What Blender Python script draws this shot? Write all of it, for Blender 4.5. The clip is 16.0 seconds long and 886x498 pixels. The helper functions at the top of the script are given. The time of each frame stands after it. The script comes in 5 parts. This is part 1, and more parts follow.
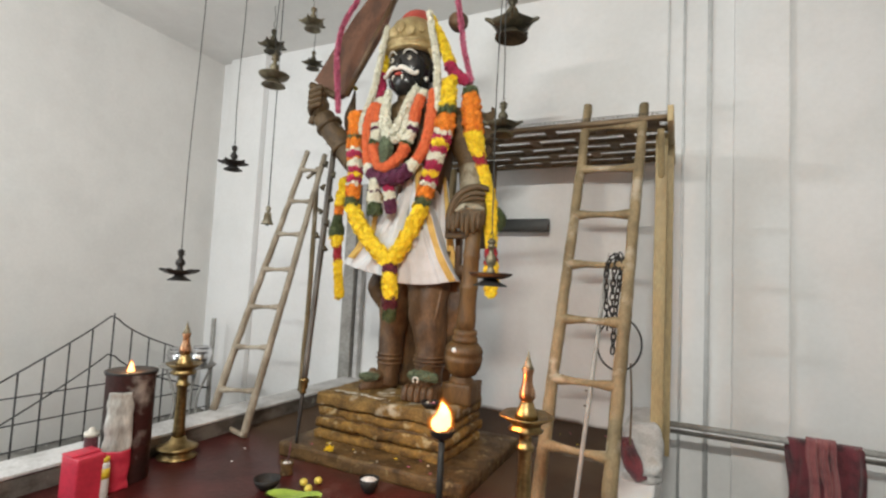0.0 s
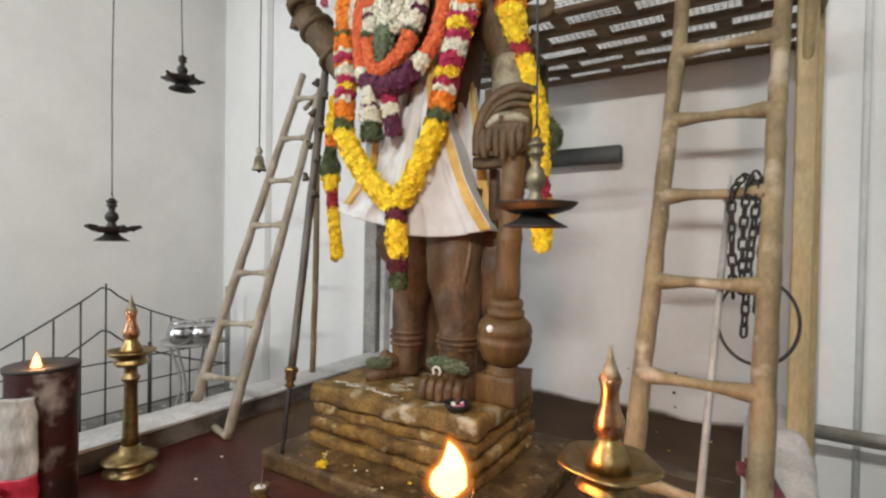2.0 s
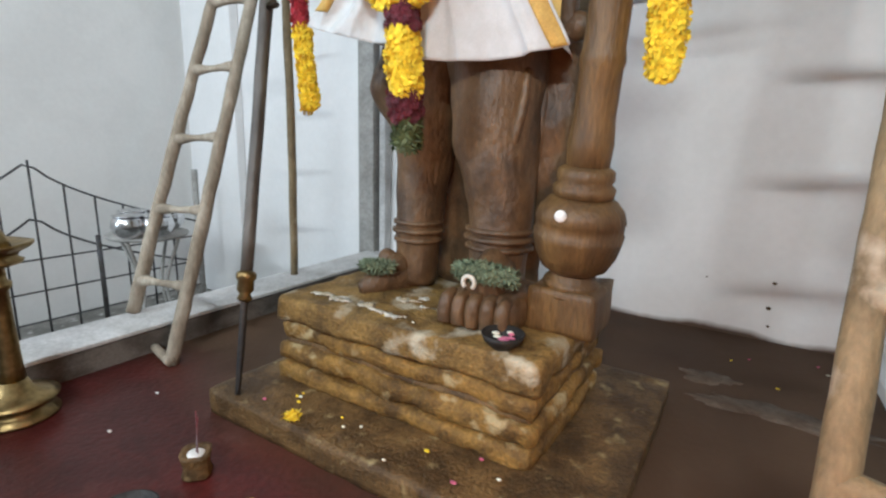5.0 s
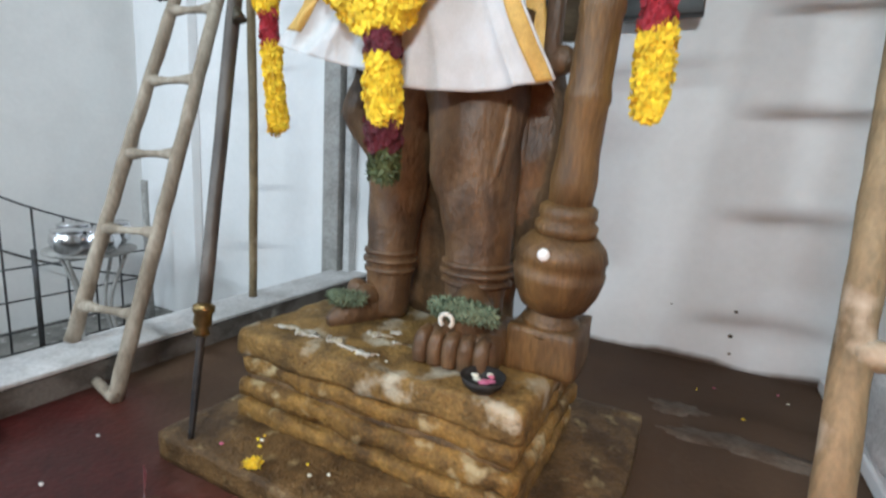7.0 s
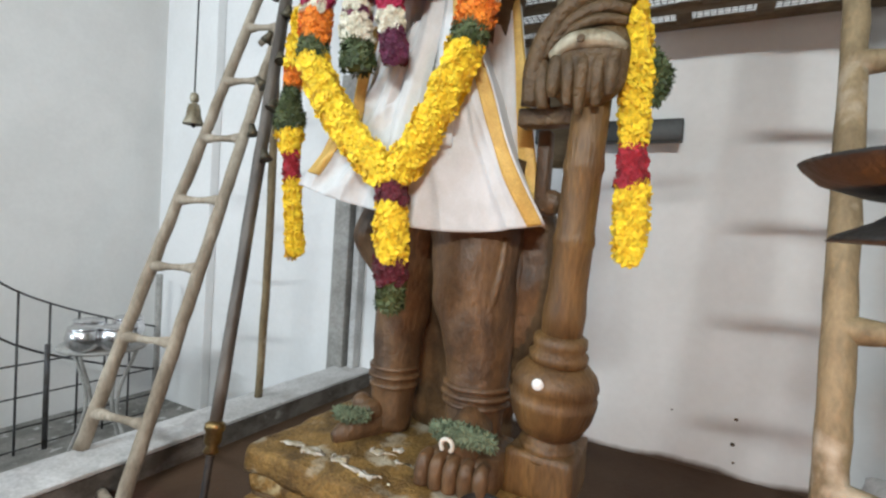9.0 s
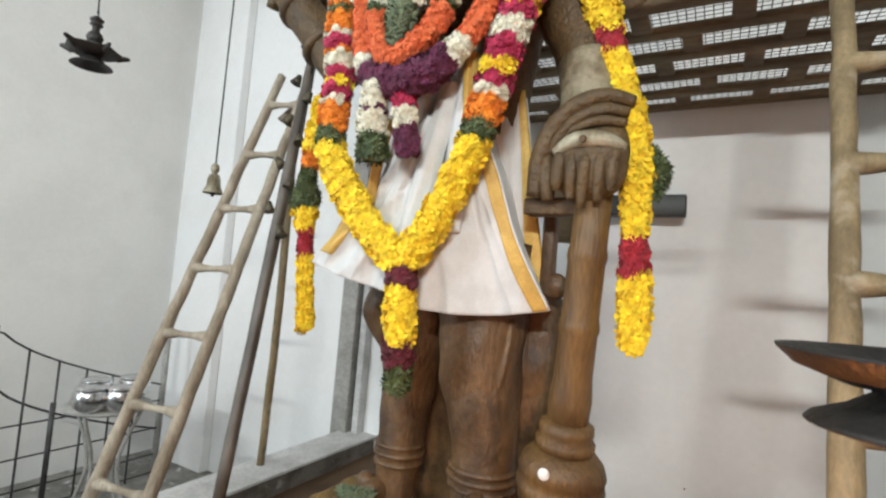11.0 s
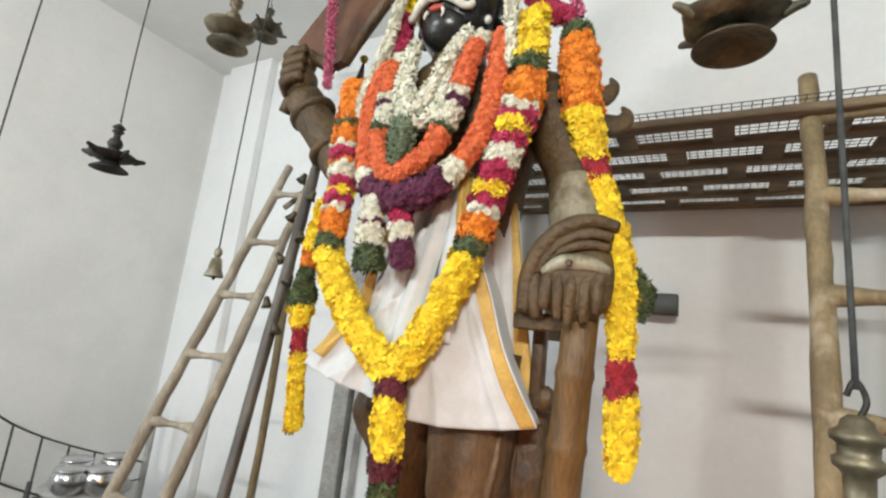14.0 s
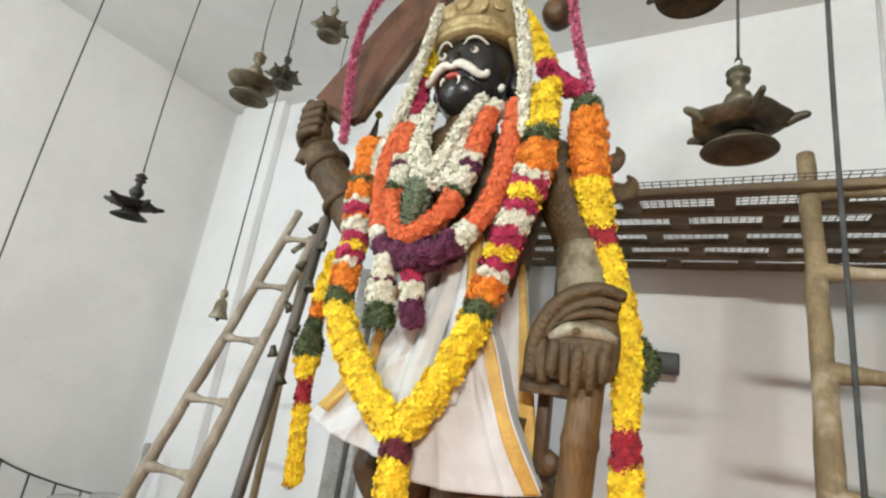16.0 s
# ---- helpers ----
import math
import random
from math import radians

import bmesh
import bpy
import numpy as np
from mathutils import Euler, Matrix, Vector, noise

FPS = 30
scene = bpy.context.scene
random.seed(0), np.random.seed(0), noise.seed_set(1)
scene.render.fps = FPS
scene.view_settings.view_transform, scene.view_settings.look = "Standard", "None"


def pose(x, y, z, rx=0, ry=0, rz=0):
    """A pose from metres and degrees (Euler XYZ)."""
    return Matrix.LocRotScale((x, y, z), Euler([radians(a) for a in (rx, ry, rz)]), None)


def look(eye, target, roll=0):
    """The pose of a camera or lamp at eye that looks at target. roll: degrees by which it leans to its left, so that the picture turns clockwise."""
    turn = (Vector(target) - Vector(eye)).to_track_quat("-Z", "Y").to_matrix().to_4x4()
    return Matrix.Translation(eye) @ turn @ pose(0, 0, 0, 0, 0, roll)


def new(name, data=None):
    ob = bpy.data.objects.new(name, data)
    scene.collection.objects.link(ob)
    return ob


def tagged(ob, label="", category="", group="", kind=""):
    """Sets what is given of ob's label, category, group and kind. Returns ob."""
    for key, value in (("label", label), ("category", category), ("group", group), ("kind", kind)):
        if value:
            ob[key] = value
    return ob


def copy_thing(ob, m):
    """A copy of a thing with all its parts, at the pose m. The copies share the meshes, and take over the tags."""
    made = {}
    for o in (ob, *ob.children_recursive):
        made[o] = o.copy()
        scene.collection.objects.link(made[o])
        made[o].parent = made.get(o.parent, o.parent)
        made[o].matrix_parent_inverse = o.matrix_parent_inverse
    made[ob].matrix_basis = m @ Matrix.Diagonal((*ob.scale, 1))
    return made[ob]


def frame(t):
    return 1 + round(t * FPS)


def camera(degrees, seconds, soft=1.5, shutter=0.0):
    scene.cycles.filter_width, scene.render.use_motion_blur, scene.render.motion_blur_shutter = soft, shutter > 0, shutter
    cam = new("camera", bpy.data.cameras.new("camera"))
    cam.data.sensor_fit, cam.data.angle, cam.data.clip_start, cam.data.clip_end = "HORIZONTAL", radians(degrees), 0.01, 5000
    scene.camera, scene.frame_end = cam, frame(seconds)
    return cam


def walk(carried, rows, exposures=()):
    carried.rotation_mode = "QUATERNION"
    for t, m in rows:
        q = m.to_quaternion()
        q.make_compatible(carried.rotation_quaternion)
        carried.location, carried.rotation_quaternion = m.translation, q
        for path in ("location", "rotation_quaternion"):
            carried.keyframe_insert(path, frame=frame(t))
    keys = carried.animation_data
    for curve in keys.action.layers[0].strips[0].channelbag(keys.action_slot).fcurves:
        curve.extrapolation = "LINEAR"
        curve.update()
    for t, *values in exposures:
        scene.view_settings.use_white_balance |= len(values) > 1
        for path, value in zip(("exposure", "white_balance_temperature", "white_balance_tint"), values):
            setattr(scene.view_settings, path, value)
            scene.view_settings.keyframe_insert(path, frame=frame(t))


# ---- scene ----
cam = camera(83.8, 16.0, soft=2.3, shutter=0.4)
PATH = [
    (0, (0.186, 0.144, 1.357), (-0.678, 1.942, 1.493), 2.8),
    (0.5, (0.163, 0.401, 1.35), (-0.713, 2.195, 1.473), 2.4),
    (1, (0.104, 0.722, 1.339), (-0.812, 2.498, 1.418), 1.1),
    (1.5, (0.006, 1.018, 1.319), (-1.024, 2.732, 1.336), 1.0),
    (2, (-0.184, 1.255, 1.307), (-1.241, 2.953, 1.277), 1.0),
    (2.5, (-0.335, 1.528, 1.238), (-1.401, 3.218, 1.148), 0.9),
    (3, (-0.454, 1.709, 1.182), (-1.57, 3.354, 0.965), 1.5),
    (3.5, (-0.606, 1.818, 1.158), (-1.727, 3.446, 0.861), 1.6),
    (4, (-0.753, 1.936, 1.134), (-1.835, 3.585, 0.797), 1.4),
    (4.5, (-0.799, 2.017, 1.1), (-1.839, 3.677, 0.702), 1.5),
    (4.7, (-0.808, 2.049, 1.082), (-1.846, 3.704, 0.657), 1.5),
    (6.8, (-0.923, 2.089, 1.093), (-1.802, 3.835, 0.674), 4.0),
    (7, (-0.926, 2.107, 1.143), (-1.813, 3.858, 0.762), 3.6),
    (7.5, (-0.905, 2.064, 1.244), (-1.805, 3.832, 0.992), 3.8),
    (8, (-0.88, 2.029, 1.288), (-1.798, 3.798, 1.124), 3.7),
    (8.5, (-0.877, 2.016, 1.311), (-1.805, 3.783, 1.192), 3.8),
    (9, (-0.872, 2.002, 1.338), (-1.809, 3.766, 1.259), 3.8),
    (11.3, (-0.848, 1.949, 1.482), (-1.828, 3.686, 1.624), 4.9),
    (11.5, (-0.842, 1.946, 1.502), (-1.823, 3.683, 1.656), 5.1),
    (12, (-0.831, 1.939, 1.525), (-1.815, 3.671, 1.721), 5.8),
    (12.5, (-0.825, 1.931, 1.556), (-1.801, 3.66, 1.797), 6.1),
    (13, (-0.815, 1.915, 1.581), (-1.791, 3.635, 1.875), 6.2),
    (13.5, (-0.81, 1.908, 1.604), (-1.794, 3.617, 1.941), 6.3),
    (14, (-0.806, 1.899, 1.623), (-1.793, 3.599, 1.994), 6.6),
    (14.5, (-0.796, 1.88, 1.644), (-1.782, 3.569, 2.062), 6.8),
    (15, (-0.813, 1.857, 1.66), (-1.793, 3.544, 2.104), 7.7),
    (15.5, (-0.826, 1.834, 1.679), (-1.803, 3.514, 2.149), 8.6),
    (16, (-0.827, 1.813, 1.699), (-1.805, 3.48, 2.209), 8.8),
]
walk(cam, [(t, look(eye, target, roll)) for t, eye, target, roll in PATH],
     exposures=[(0, 0.02, 6500, 7), (2, 0.02, 6400, 8), (3, 0.1, 6250, 8), (4.5, 0.18, 5800, 5), (7, 0.22, 5500, 3), (9, 0.22, 5850, 4), (12.5, 0.23, 6200, 4), (16, 0.21, 6300, 5)])

# ---- world and light ----
world = bpy.data.worlds.new("dim_hall")
scene.world = world
world.use_nodes = True
world.node_tree.nodes["Background"].inputs[0].default_value = (0.75, 0.82, 0.9, 1)
world.node_tree.nodes["Background"].inputs[1].default_value = 0.25


def area_lamp(name, m, sx, sy, power, colour):
    la = bpy.data.lights.new(name, "AREA")
    la.shape, la.size, la.size_y, la.energy, la.color = "RECTANGLE", sx, sy, power, colour
    ob = new(name, la)
    ob.matrix_world = m
    return ob


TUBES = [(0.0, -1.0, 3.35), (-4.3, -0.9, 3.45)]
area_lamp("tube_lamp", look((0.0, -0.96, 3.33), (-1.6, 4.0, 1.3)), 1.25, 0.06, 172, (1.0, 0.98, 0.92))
# Second tube is unseen, added to brighten the walls on the left.
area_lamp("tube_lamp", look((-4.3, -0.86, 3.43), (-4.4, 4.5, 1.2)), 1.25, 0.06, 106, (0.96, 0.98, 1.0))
# Soft fill from the left, set in an unseen window added for it.
area_lamp("window_daylight", look((-6.24, -1.5, 1.6), (-2.0, 1.6, 1.3)), 1.9, 1.7, 95, (0.86, 0.94, 1.0))


def point_lamp(name, p, power, colour, r):
    la = bpy.data.lights.new(name, "POINT")
    la.energy, la.color, la.shadow_soft_size = power, colour, r
    ob = new(name, la)
    ob.location = p
    return ob


point_lamp("torch_glow", (-0.83, 2.37, 0.76), 34.0, (1.0, 0.32, 0.07), 0.05)
point_lamp("wick_glow", (-2.98, 2.2, 0.75), 2.5, (1.0, 0.45, 0.2), 0.03)


# ---- materials ----
MATS = {}


def mat(name, a, b=None, rough=0.6, metal=0.0, big=3.0, fine=40.0, bump=0.15, streak=(1, 1, 1), spots=None, spec=0.5, sheen=0.0, vary=0.0, lo=0.4, hi=0.6, grain=0.16):
    """Two-scale noise material: a and b blend by large patches, fine grain varies value, bump gives relief."""
    if name in MATS:
        return MATS[name]
    b = b or tuple(c * 0.75 for c in a)
    m = bpy.data.materials.new(name)
    m.use_nodes = True
    nt = m.node_tree
    N, L = nt.nodes, nt.links
    bs = N["Principled BSDF"]
    tc = N.new("ShaderNodeTexCoord")
    mp = N.new("ShaderNodeMapping")
    mp.inputs["Scale"].default_value = streak
    L.new(tc.outputs["Object"], mp.inputs[0])
    n1 = N.new("ShaderNodeTexNoise")
    n1.inputs["Scale"].default_value = big
    n1.inputs["Detail"].default_value = 5
    n1.inputs["Roughness"].default_value = 0.62
    L.new(mp.outputs[0], n1.inputs["Vector"])
    n2 = N.new("ShaderNodeTexNoise")
    n2.inputs["Scale"].default_value = fine
    n2.inputs["Detail"].default_value = 4
    L.new(mp.outputs[0], n2.inputs["Vector"])
    r1 = N.new("ShaderNodeValToRGB")
    r1.color_ramp.elements[0].position, r1.color_ramp.elements[1].position = lo, hi
    r1.color_ramp.elements[0].color, r1.color_ramp.elements[1].color = (*a, 1), (*b, 1)
    L.new(n1.outputs[0], r1.inputs[0])
    r2 = N.new("ShaderNodeMapRange")
    r2.inputs[1].default_value, r2.inputs[2].default_value = 0.3, 0.7
    r2.inputs[3].default_value, r2.inputs[4].default_value = 1 - grain, 1 + grain * 0.8
    L.new(n2.outputs[0], r2.inputs[0])
    mx = N.new("ShaderNodeMix")
    mx.data_type, mx.blend_type = "RGBA", "MULTIPLY"
    mx.inputs["Factor"].default_value = 1.0
    L.new(r1.outputs[0], mx.inputs[6])
    L.new(r2.outputs[0], mx.inputs[7])
    col = mx.outputs[2]
    if vary:
        ge = N.new("ShaderNodeNewGeometry")
        r4 = N.new("ShaderNodeMapRange")
        r4.inputs[3].default_value, r4.inputs[4].default_value = 1 - vary, 1 + vary
        L.new(ge.outputs["Random Per Island"], r4.inputs[0])
        m4 = N.new("ShaderNodeMix")
        m4.data_type, m4.blend_type = "RGBA", "MULTIPLY"
        m4.inputs["Factor"].default_value = 1.0
        L.new(col, m4.inputs[6])
        L.new(r4.outputs[0], m4.inputs[7])
        col = m4.outputs[2]
    if spots:
        sc, colour, edge = spots
        n3 = N.new("ShaderNodeTexNoise")
        n3.inputs["Scale"].default_value = sc
        n3.inputs["Detail"].default_value = 6
        L.new(tc.outputs["Object"], n3.inputs["Vector"])
        r3 = N.new("ShaderNodeMapRange")
        r3.inputs[1].default_value, r3.inputs[2].default_value = edge, edge + 0.11
        L.new(n3.outputs[0], r3.inputs[0])
        m3 = N.new("ShaderNodeMix")
        m3.data_type = "RGBA"
        L.new(r3.outputs[0], m3.inputs["Factor"])
        L.new(col, m3.inputs[6])
        m3.inputs[7].default_value = (*colour, 1)
        col = m3.outputs[2]
    L.new(col, bs.inputs["Base Color"])
    rr = N.new("ShaderNodeMapRange")
    rr.inputs[3].default_value, rr.inputs[4].default_value = max(0.04, rough - 0.12), min(1, rough + 0.12)
    L.new(n1.outputs[0], rr.inputs[0])
    L.new(rr.outputs[0], bs.inputs["Roughness"])
    bs.inputs["Metallic"].default_value = metal
    bs.inputs["Specular IOR Level"].default_value = spec
    if sheen:
        bs.inputs["Sheen Weight"].default_value = sheen
    if bump:
        bp = N.new("ShaderNodeBump")
        bp.inputs["Strength"].default_value = bump
        bp.inputs["Distance"].default_value = 0.01
        ad = N.new("ShaderNodeMath")
        L.new(n1.outputs[0], ad.inputs[0])
        L.new(n2.outputs[0], ad.inputs[1])
        L.new(ad.outputs[0], bp.inputs["Height"])
        L.new(bp.outputs[0], bs.inputs["Normal"])
    MATS[name] = m
    return m


def glow(name, colour, strength):
    m = bpy.data.materials.new(name)
    m.use_nodes = True
    bs = m.node_tree.nodes["Principled BSDF"]
    bs.inputs["Base Color"].default_value = (*colour, 1)
    bs.inputs["Emission Color"].default_value = (*colour, 1)
    bs.inputs["Emission Strength"].default_value = strength
    return m


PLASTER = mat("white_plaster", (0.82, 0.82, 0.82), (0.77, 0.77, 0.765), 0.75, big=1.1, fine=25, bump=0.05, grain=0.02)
# Darker copy of the white plaster: the dimmer walls' shade put into the colour.
SHADED_PLASTER = mat("shaded_plaster", (0.76, 0.75, 0.73), (0.71, 0.70, 0.68), 0.8, big=1.5, fine=25, bump=0.05, grain=0.02)
CEMENT = mat("grey_cement", (0.25, 0.24, 0.22), (0.15, 0.145, 0.13), 0.85, big=4, fine=60, bump=0.5, spots=(9, (0.55, 0.54, 0.52), 0.6))
LEDGE_SIDE = mat("dirty_ledge_cement", (0.16, 0.14, 0.12), (0.075, 0.062, 0.05), 0.85, big=4, fine=60, bump=0.5, spots=(7, (0.34, 0.32, 0.29), 0.64), streak=(1, 1, 1.6))
CURB_TOP = mat("worn_whitewash", (0.58, 0.57, 0.56), (0.44, 0.43, 0.415), 0.8, big=4, fine=60, bump=0.4, spots=(8, (0.36, 0.34, 0.31), 0.68))
# Slab stone; on the plinth's grooves its darkness stands in for shade.
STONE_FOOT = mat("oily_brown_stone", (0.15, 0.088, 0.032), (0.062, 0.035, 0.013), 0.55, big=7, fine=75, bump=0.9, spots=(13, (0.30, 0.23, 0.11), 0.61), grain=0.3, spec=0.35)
SLAB_STONE = mat("turmeric_stained_stone", (0.29, 0.165, 0.04), (0.085, 0.047, 0.015), 0.66, big=9, fine=75, bump=1.0, spots=(11, (0.40, 0.32, 0.17), 0.585), lo=0.36, hi=0.64, grain=0.3, spec=0.3)
CAP_STONE = mat("paste_smeared_stone", (0.28, 0.17, 0.05), (0.10, 0.06, 0.02), 0.66, big=8, fine=75, bump=1.0, spots=(6, (0.47, 0.42, 0.31), 0.55), lo=0.36, hi=0.64, grain=0.3, spec=0.3)
CARVED = mat("carved_brown_wood", (0.145, 0.080, 0.034), (0.055, 0.030, 0.014), 0.5, big=7, fine=42, bump=0.7, streak=(1.2, 1.2, 0.75), lo=0.34, hi=0.66, grain=0.2)
CLUBWOOD = mat("golden_brown_wood", (0.155, 0.086, 0.028), (0.085, 0.045, 0.015), 0.52, big=5, fine=45, bump=0.55, streak=(2, 2, 0.4), grain=0.25)
ARMWOOD = mat("pale_carved_wood", (0.118, 0.071, 0.027), (0.050, 0.030, 0.012), 0.55, big=10, fine=60, bump=0.9, lo=0.32, hi=0.68)
BLACKFACE = mat("black_lacquer", (0.012, 0.012, 0.013), (0.02, 0.018, 0.016), 0.27, big=6, fine=40, bump=0.03)
GOLD = mat("tarnished_gold", (0.43, 0.33, 0.155), (0.28, 0.20, 0.085), 0.42, metal=0.3, big=14, fine=60, bump=0.5)
WHITEPAINT = mat("white_enamel", (0.70, 0.67, 0.60), (0.52, 0.48, 0.40), 0.45, big=8, bump=0.05)
REDPAINT = mat("red_enamel", (0.42, 0.06, 0.04), rough=0.4)
SILVER = mat("beaten_silver", (0.38, 0.35, 0.26), (0.14, 0.11, 0.06), 0.55, metal=0.3, big=9, fine=50, bump=0.4)
ASHEN = mat("ash_rubbed_wood", (0.25, 0.215, 0.145), (0.115, 0.085, 0.045), 0.6, big=11, fine=50, bump=0.6, spots=(12, (0.42, 0.38, 0.29), 0.64))
BLADE = mat("red_brown_blade", (0.14, 0.062, 0.034), (0.075, 0.035, 0.02), 0.55, big=5, fine=50, bump=0.4, streak=(1, 1, 0.5))
BAMBOO = mat("weathered_timber", (0.26, 0.195, 0.105), (0.155, 0.115, 0.06), 0.7, big=7, fine=70, bump=0.5, streak=(1, 1, 0.5), spots=(6, (0.40, 0.34, 0.25), 0.58))
GREYWOOD = mat("greyed_timber", (0.36, 0.31, 0.24), (0.22, 0.18, 0.13), 0.75, big=8, fine=70, bump=0.4, streak=(1, 1, 0.4))
RACKWOOD = mat("dark_rack_timber", (0.20, 0.145, 0.085), (0.105, 0.075, 0.045), 0.75, big=6, fine=70, bump=0.4, streak=(0.3, 1, 1))
POSTPAINT = mat("ochre_post_timber", (0.43, 0.33, 0.17), (0.33, 0.25, 0.13), 0.6, big=4, fine=60, bump=0.2, streak=(1, 1, 0.3))
BRASS = mat("polished_brass", (0.36, 0.26, 0.115), (0.20, 0.14, 0.06), 0.38, metal=1.0, big=9, fine=50, bump=0.15, spots=(7, (0.12, 0.09, 0.05), 0.62))
COPPER = mat("coppery_brass", (0.50, 0.29, 0.17), (0.34, 0.18, 0.10), 0.3, metal=1.0, big=9, fine=50, bump=0.06)
OLDBRASS = mat("blackened_brass", (0.105, 0.09, 0.055), (0.045, 0.039, 0.026), 0.52, metal=0.5, big=12, fine=60, bump=0.4)
SOOT = mat("sooty_bronze", (0.024, 0.021, 0.019), (0.013, 0.012, 0.011), 0.58, metal=0.2, big=12, fine=60, bump=0.4)
IRON = mat("black_iron", (0.022, 0.022, 0.024), (0.05, 0.042, 0.036), 0.6, metal=0.5, big=12, bump=0.3)
WIRE = mat("grey_fence_wire", (0.085, 0.085, 0.09), (0.05, 0.045, 0.04), 0.6, metal=0.4, big=12, bump=0.2)
STEEL = mat("bright_steel", (0.75, 0.75, 0.76), (0.6, 0.6, 0.62), 0.16, metal=1.0, big=6, bump=0.02)
PIPE = mat("grey_painted_pipe", (0.36, 0.35, 0.33), (0.27, 0.26, 0.24), 0.55, big=6, bump=0.1)
BLACKPAINT = mat("black_painted_timber", (0.02, 0.022, 0.022), (0.035, 0.036, 0.034), 0.5, big=6, bump=0.1)
ROPE = mat("grey_cord", (0.045, 0.046, 0.043), (0.028, 0.028, 0.027), 0.8, big=30, bump=0.3)
CLOTH = mat("white_cotton", (0.60, 0.605, 0.61), (0.55, 0.553, 0.55), 0.85, big=11, fine=140, bump=0.22, sheen=0.2, grain=0.03)
ZARI = mat("gold_thread_border", (0.62, 0.40, 0.10), (0.50, 0.31, 0.075), 0.55, metal=0.15, big=10, fine=160, bump=0.25)
MAROON = mat("maroon_towel", (0.16, 0.03, 0.04), (0.06, 0.02, 0.025), 0.95, big=8, fine=150, bump=0.6, sheen=0.3)
PINKCLOTH = mat("faded_red_cloth", (0.36, 0.12, 0.12), (0.24, 0.07, 0.075), 0.95, big=8, fine=150, bump=0.6, sheen=0.3)
CRIMSON = mat("crimson_carton", (0.52, 0.03, 0.06), (0.42, 0.025, 0.05), 0.45, big=5, bump=0.03)
BOTTLE = mat("white_plastic", (0.72, 0.72, 0.70), rough=0.35, bump=0.03)
YELLOWCAP = mat("yellow_plastic", (0.75, 0.55, 0.05), rough=0.4, bump=0.03)
ASH = mat("white_ash", (0.80, 0.79, 0.77), rough=0.95, big=30, bump=0.5)
PASTE = mat("dried_paste", (0.60, 0.57, 0.50), (0.36, 0.30, 0.19), 0.9, big=22, fine=90, bump=0.4, lo=0.45, hi=0.6)
LIME = mat("yellow_lime", (0.72, 0.60, 0.10), rough=0.45, big=20, bump=0.1)
DRUM = mat("charred_drum", (0.035, 0.02, 0.018), (0.075, 0.022, 0.02), 0.55, big=3, fine=40, bump=0.4, spots=(4.2, (0.50, 0.47, 0.43), 0.55))
LEAFGREEN = mat("dark_fern", (0.045, 0.07, 0.022), (0.10, 0.125, 0.045), 0.6, big=14, bump=0.1, vary=0.35)
TULSI = mat("pale_basil", (0.19, 0.235, 0.14), (0.11, 0.14, 0.08), 0.7, big=14, bump=0.1, vary=0.3)
BANANA = mat("fresh_leaf", (0.30, 0.42, 0.06), (0.22, 0.34, 0.05), 0.4, big=8, bump=0.2)


def petals(name, a, b, vary=0.16):
    return mat(name, a, b, 0.7, big=30, fine=160, bump=0.5, vary=vary, sheen=0.1)


YEL = petals("yellow_marigold", (0.90, 0.68, 0.02), (0.84, 0.57, 0.012))
ORA = petals("orange_marigold", (0.84, 0.27, 0.012), (0.74, 0.20, 0.01))
SAL = petals("coral_blossom", (0.80, 0.19, 0.06), (0.68, 0.13, 0.035))
WHI = petals("white_jasmine", (0.80, 0.78, 0.66), (0.70, 0.67, 0.52), 0.1)
MAG = petals("magenta_petals", (0.48, 0.02, 0.09), (0.36, 0.012, 0.06))
RED = petals("crimson_petals", (0.42, 0.015, 0.03), (0.28, 0.01, 0.025))
PUR = petals("purple_petals", (0.13, 0.014, 0.06), (0.08, 0.01, 0.04))
PNK = petals("pink_oleander", (0.60, 0.17, 0.27), (0.44, 0.07, 0.15), 0.3)
GRN = LEAFGREEN
MRN = petals("dark_maroon_petals", (0.15, 0.014, 0.03), (0.09, 0.01, 0.02))


# ---- mesh helpers ----
def mesh_ob(name, verts, faces, material, smooth=True):
    me = bpy.data.meshes.new(name)
    me.from_pydata([tuple(v) for v in verts], [], faces)
    mats = material if isinstance(material, (list, tuple)) else [material]
    for m in mats:
        me.materials.append(m)
    if smooth:
        me.polygons.foreach_set("use_smooth", [True] * len(me.polygons))
    me.update()
    return new(name, me)


def thing(name, label, category, p=(0, 0, 0), group="", kind=""):
    ob = new(name)
    ob.location = p
    ob.empty_display_size = 0.1
    return tagged(ob, label, category, group, kind)


def geo(*pieces):
    """Joins (verts, faces) pieces into one."""
    V, Fc = [], []
    for v, f in pieces:
        o = len(V)
        V += [tuple(x) for x in v]
        Fc += [tuple(i + o for i in q) for q in f]
    return V, Fc


def part(name, g, material, parent, label="", smooth=True):
    """One mesh under a thing or a part; vertices are given in world metres."""
    ob = mesh_ob(name, *g, material, smooth)
    ob.parent = parent
    root = Vector((0, 0, 0))
    q = parent
    while q:
        root += q.location
        q = q.parent
    for v in ob.data.vertices:
        v.co -= root
    if label:
        ob["label"] = label
    return ob


def solid(name, g, material, label="", category="", group="", kind="", smooth=True):
    return tagged(mesh_ob(name, *g, material, smooth), label, category, group, kind)


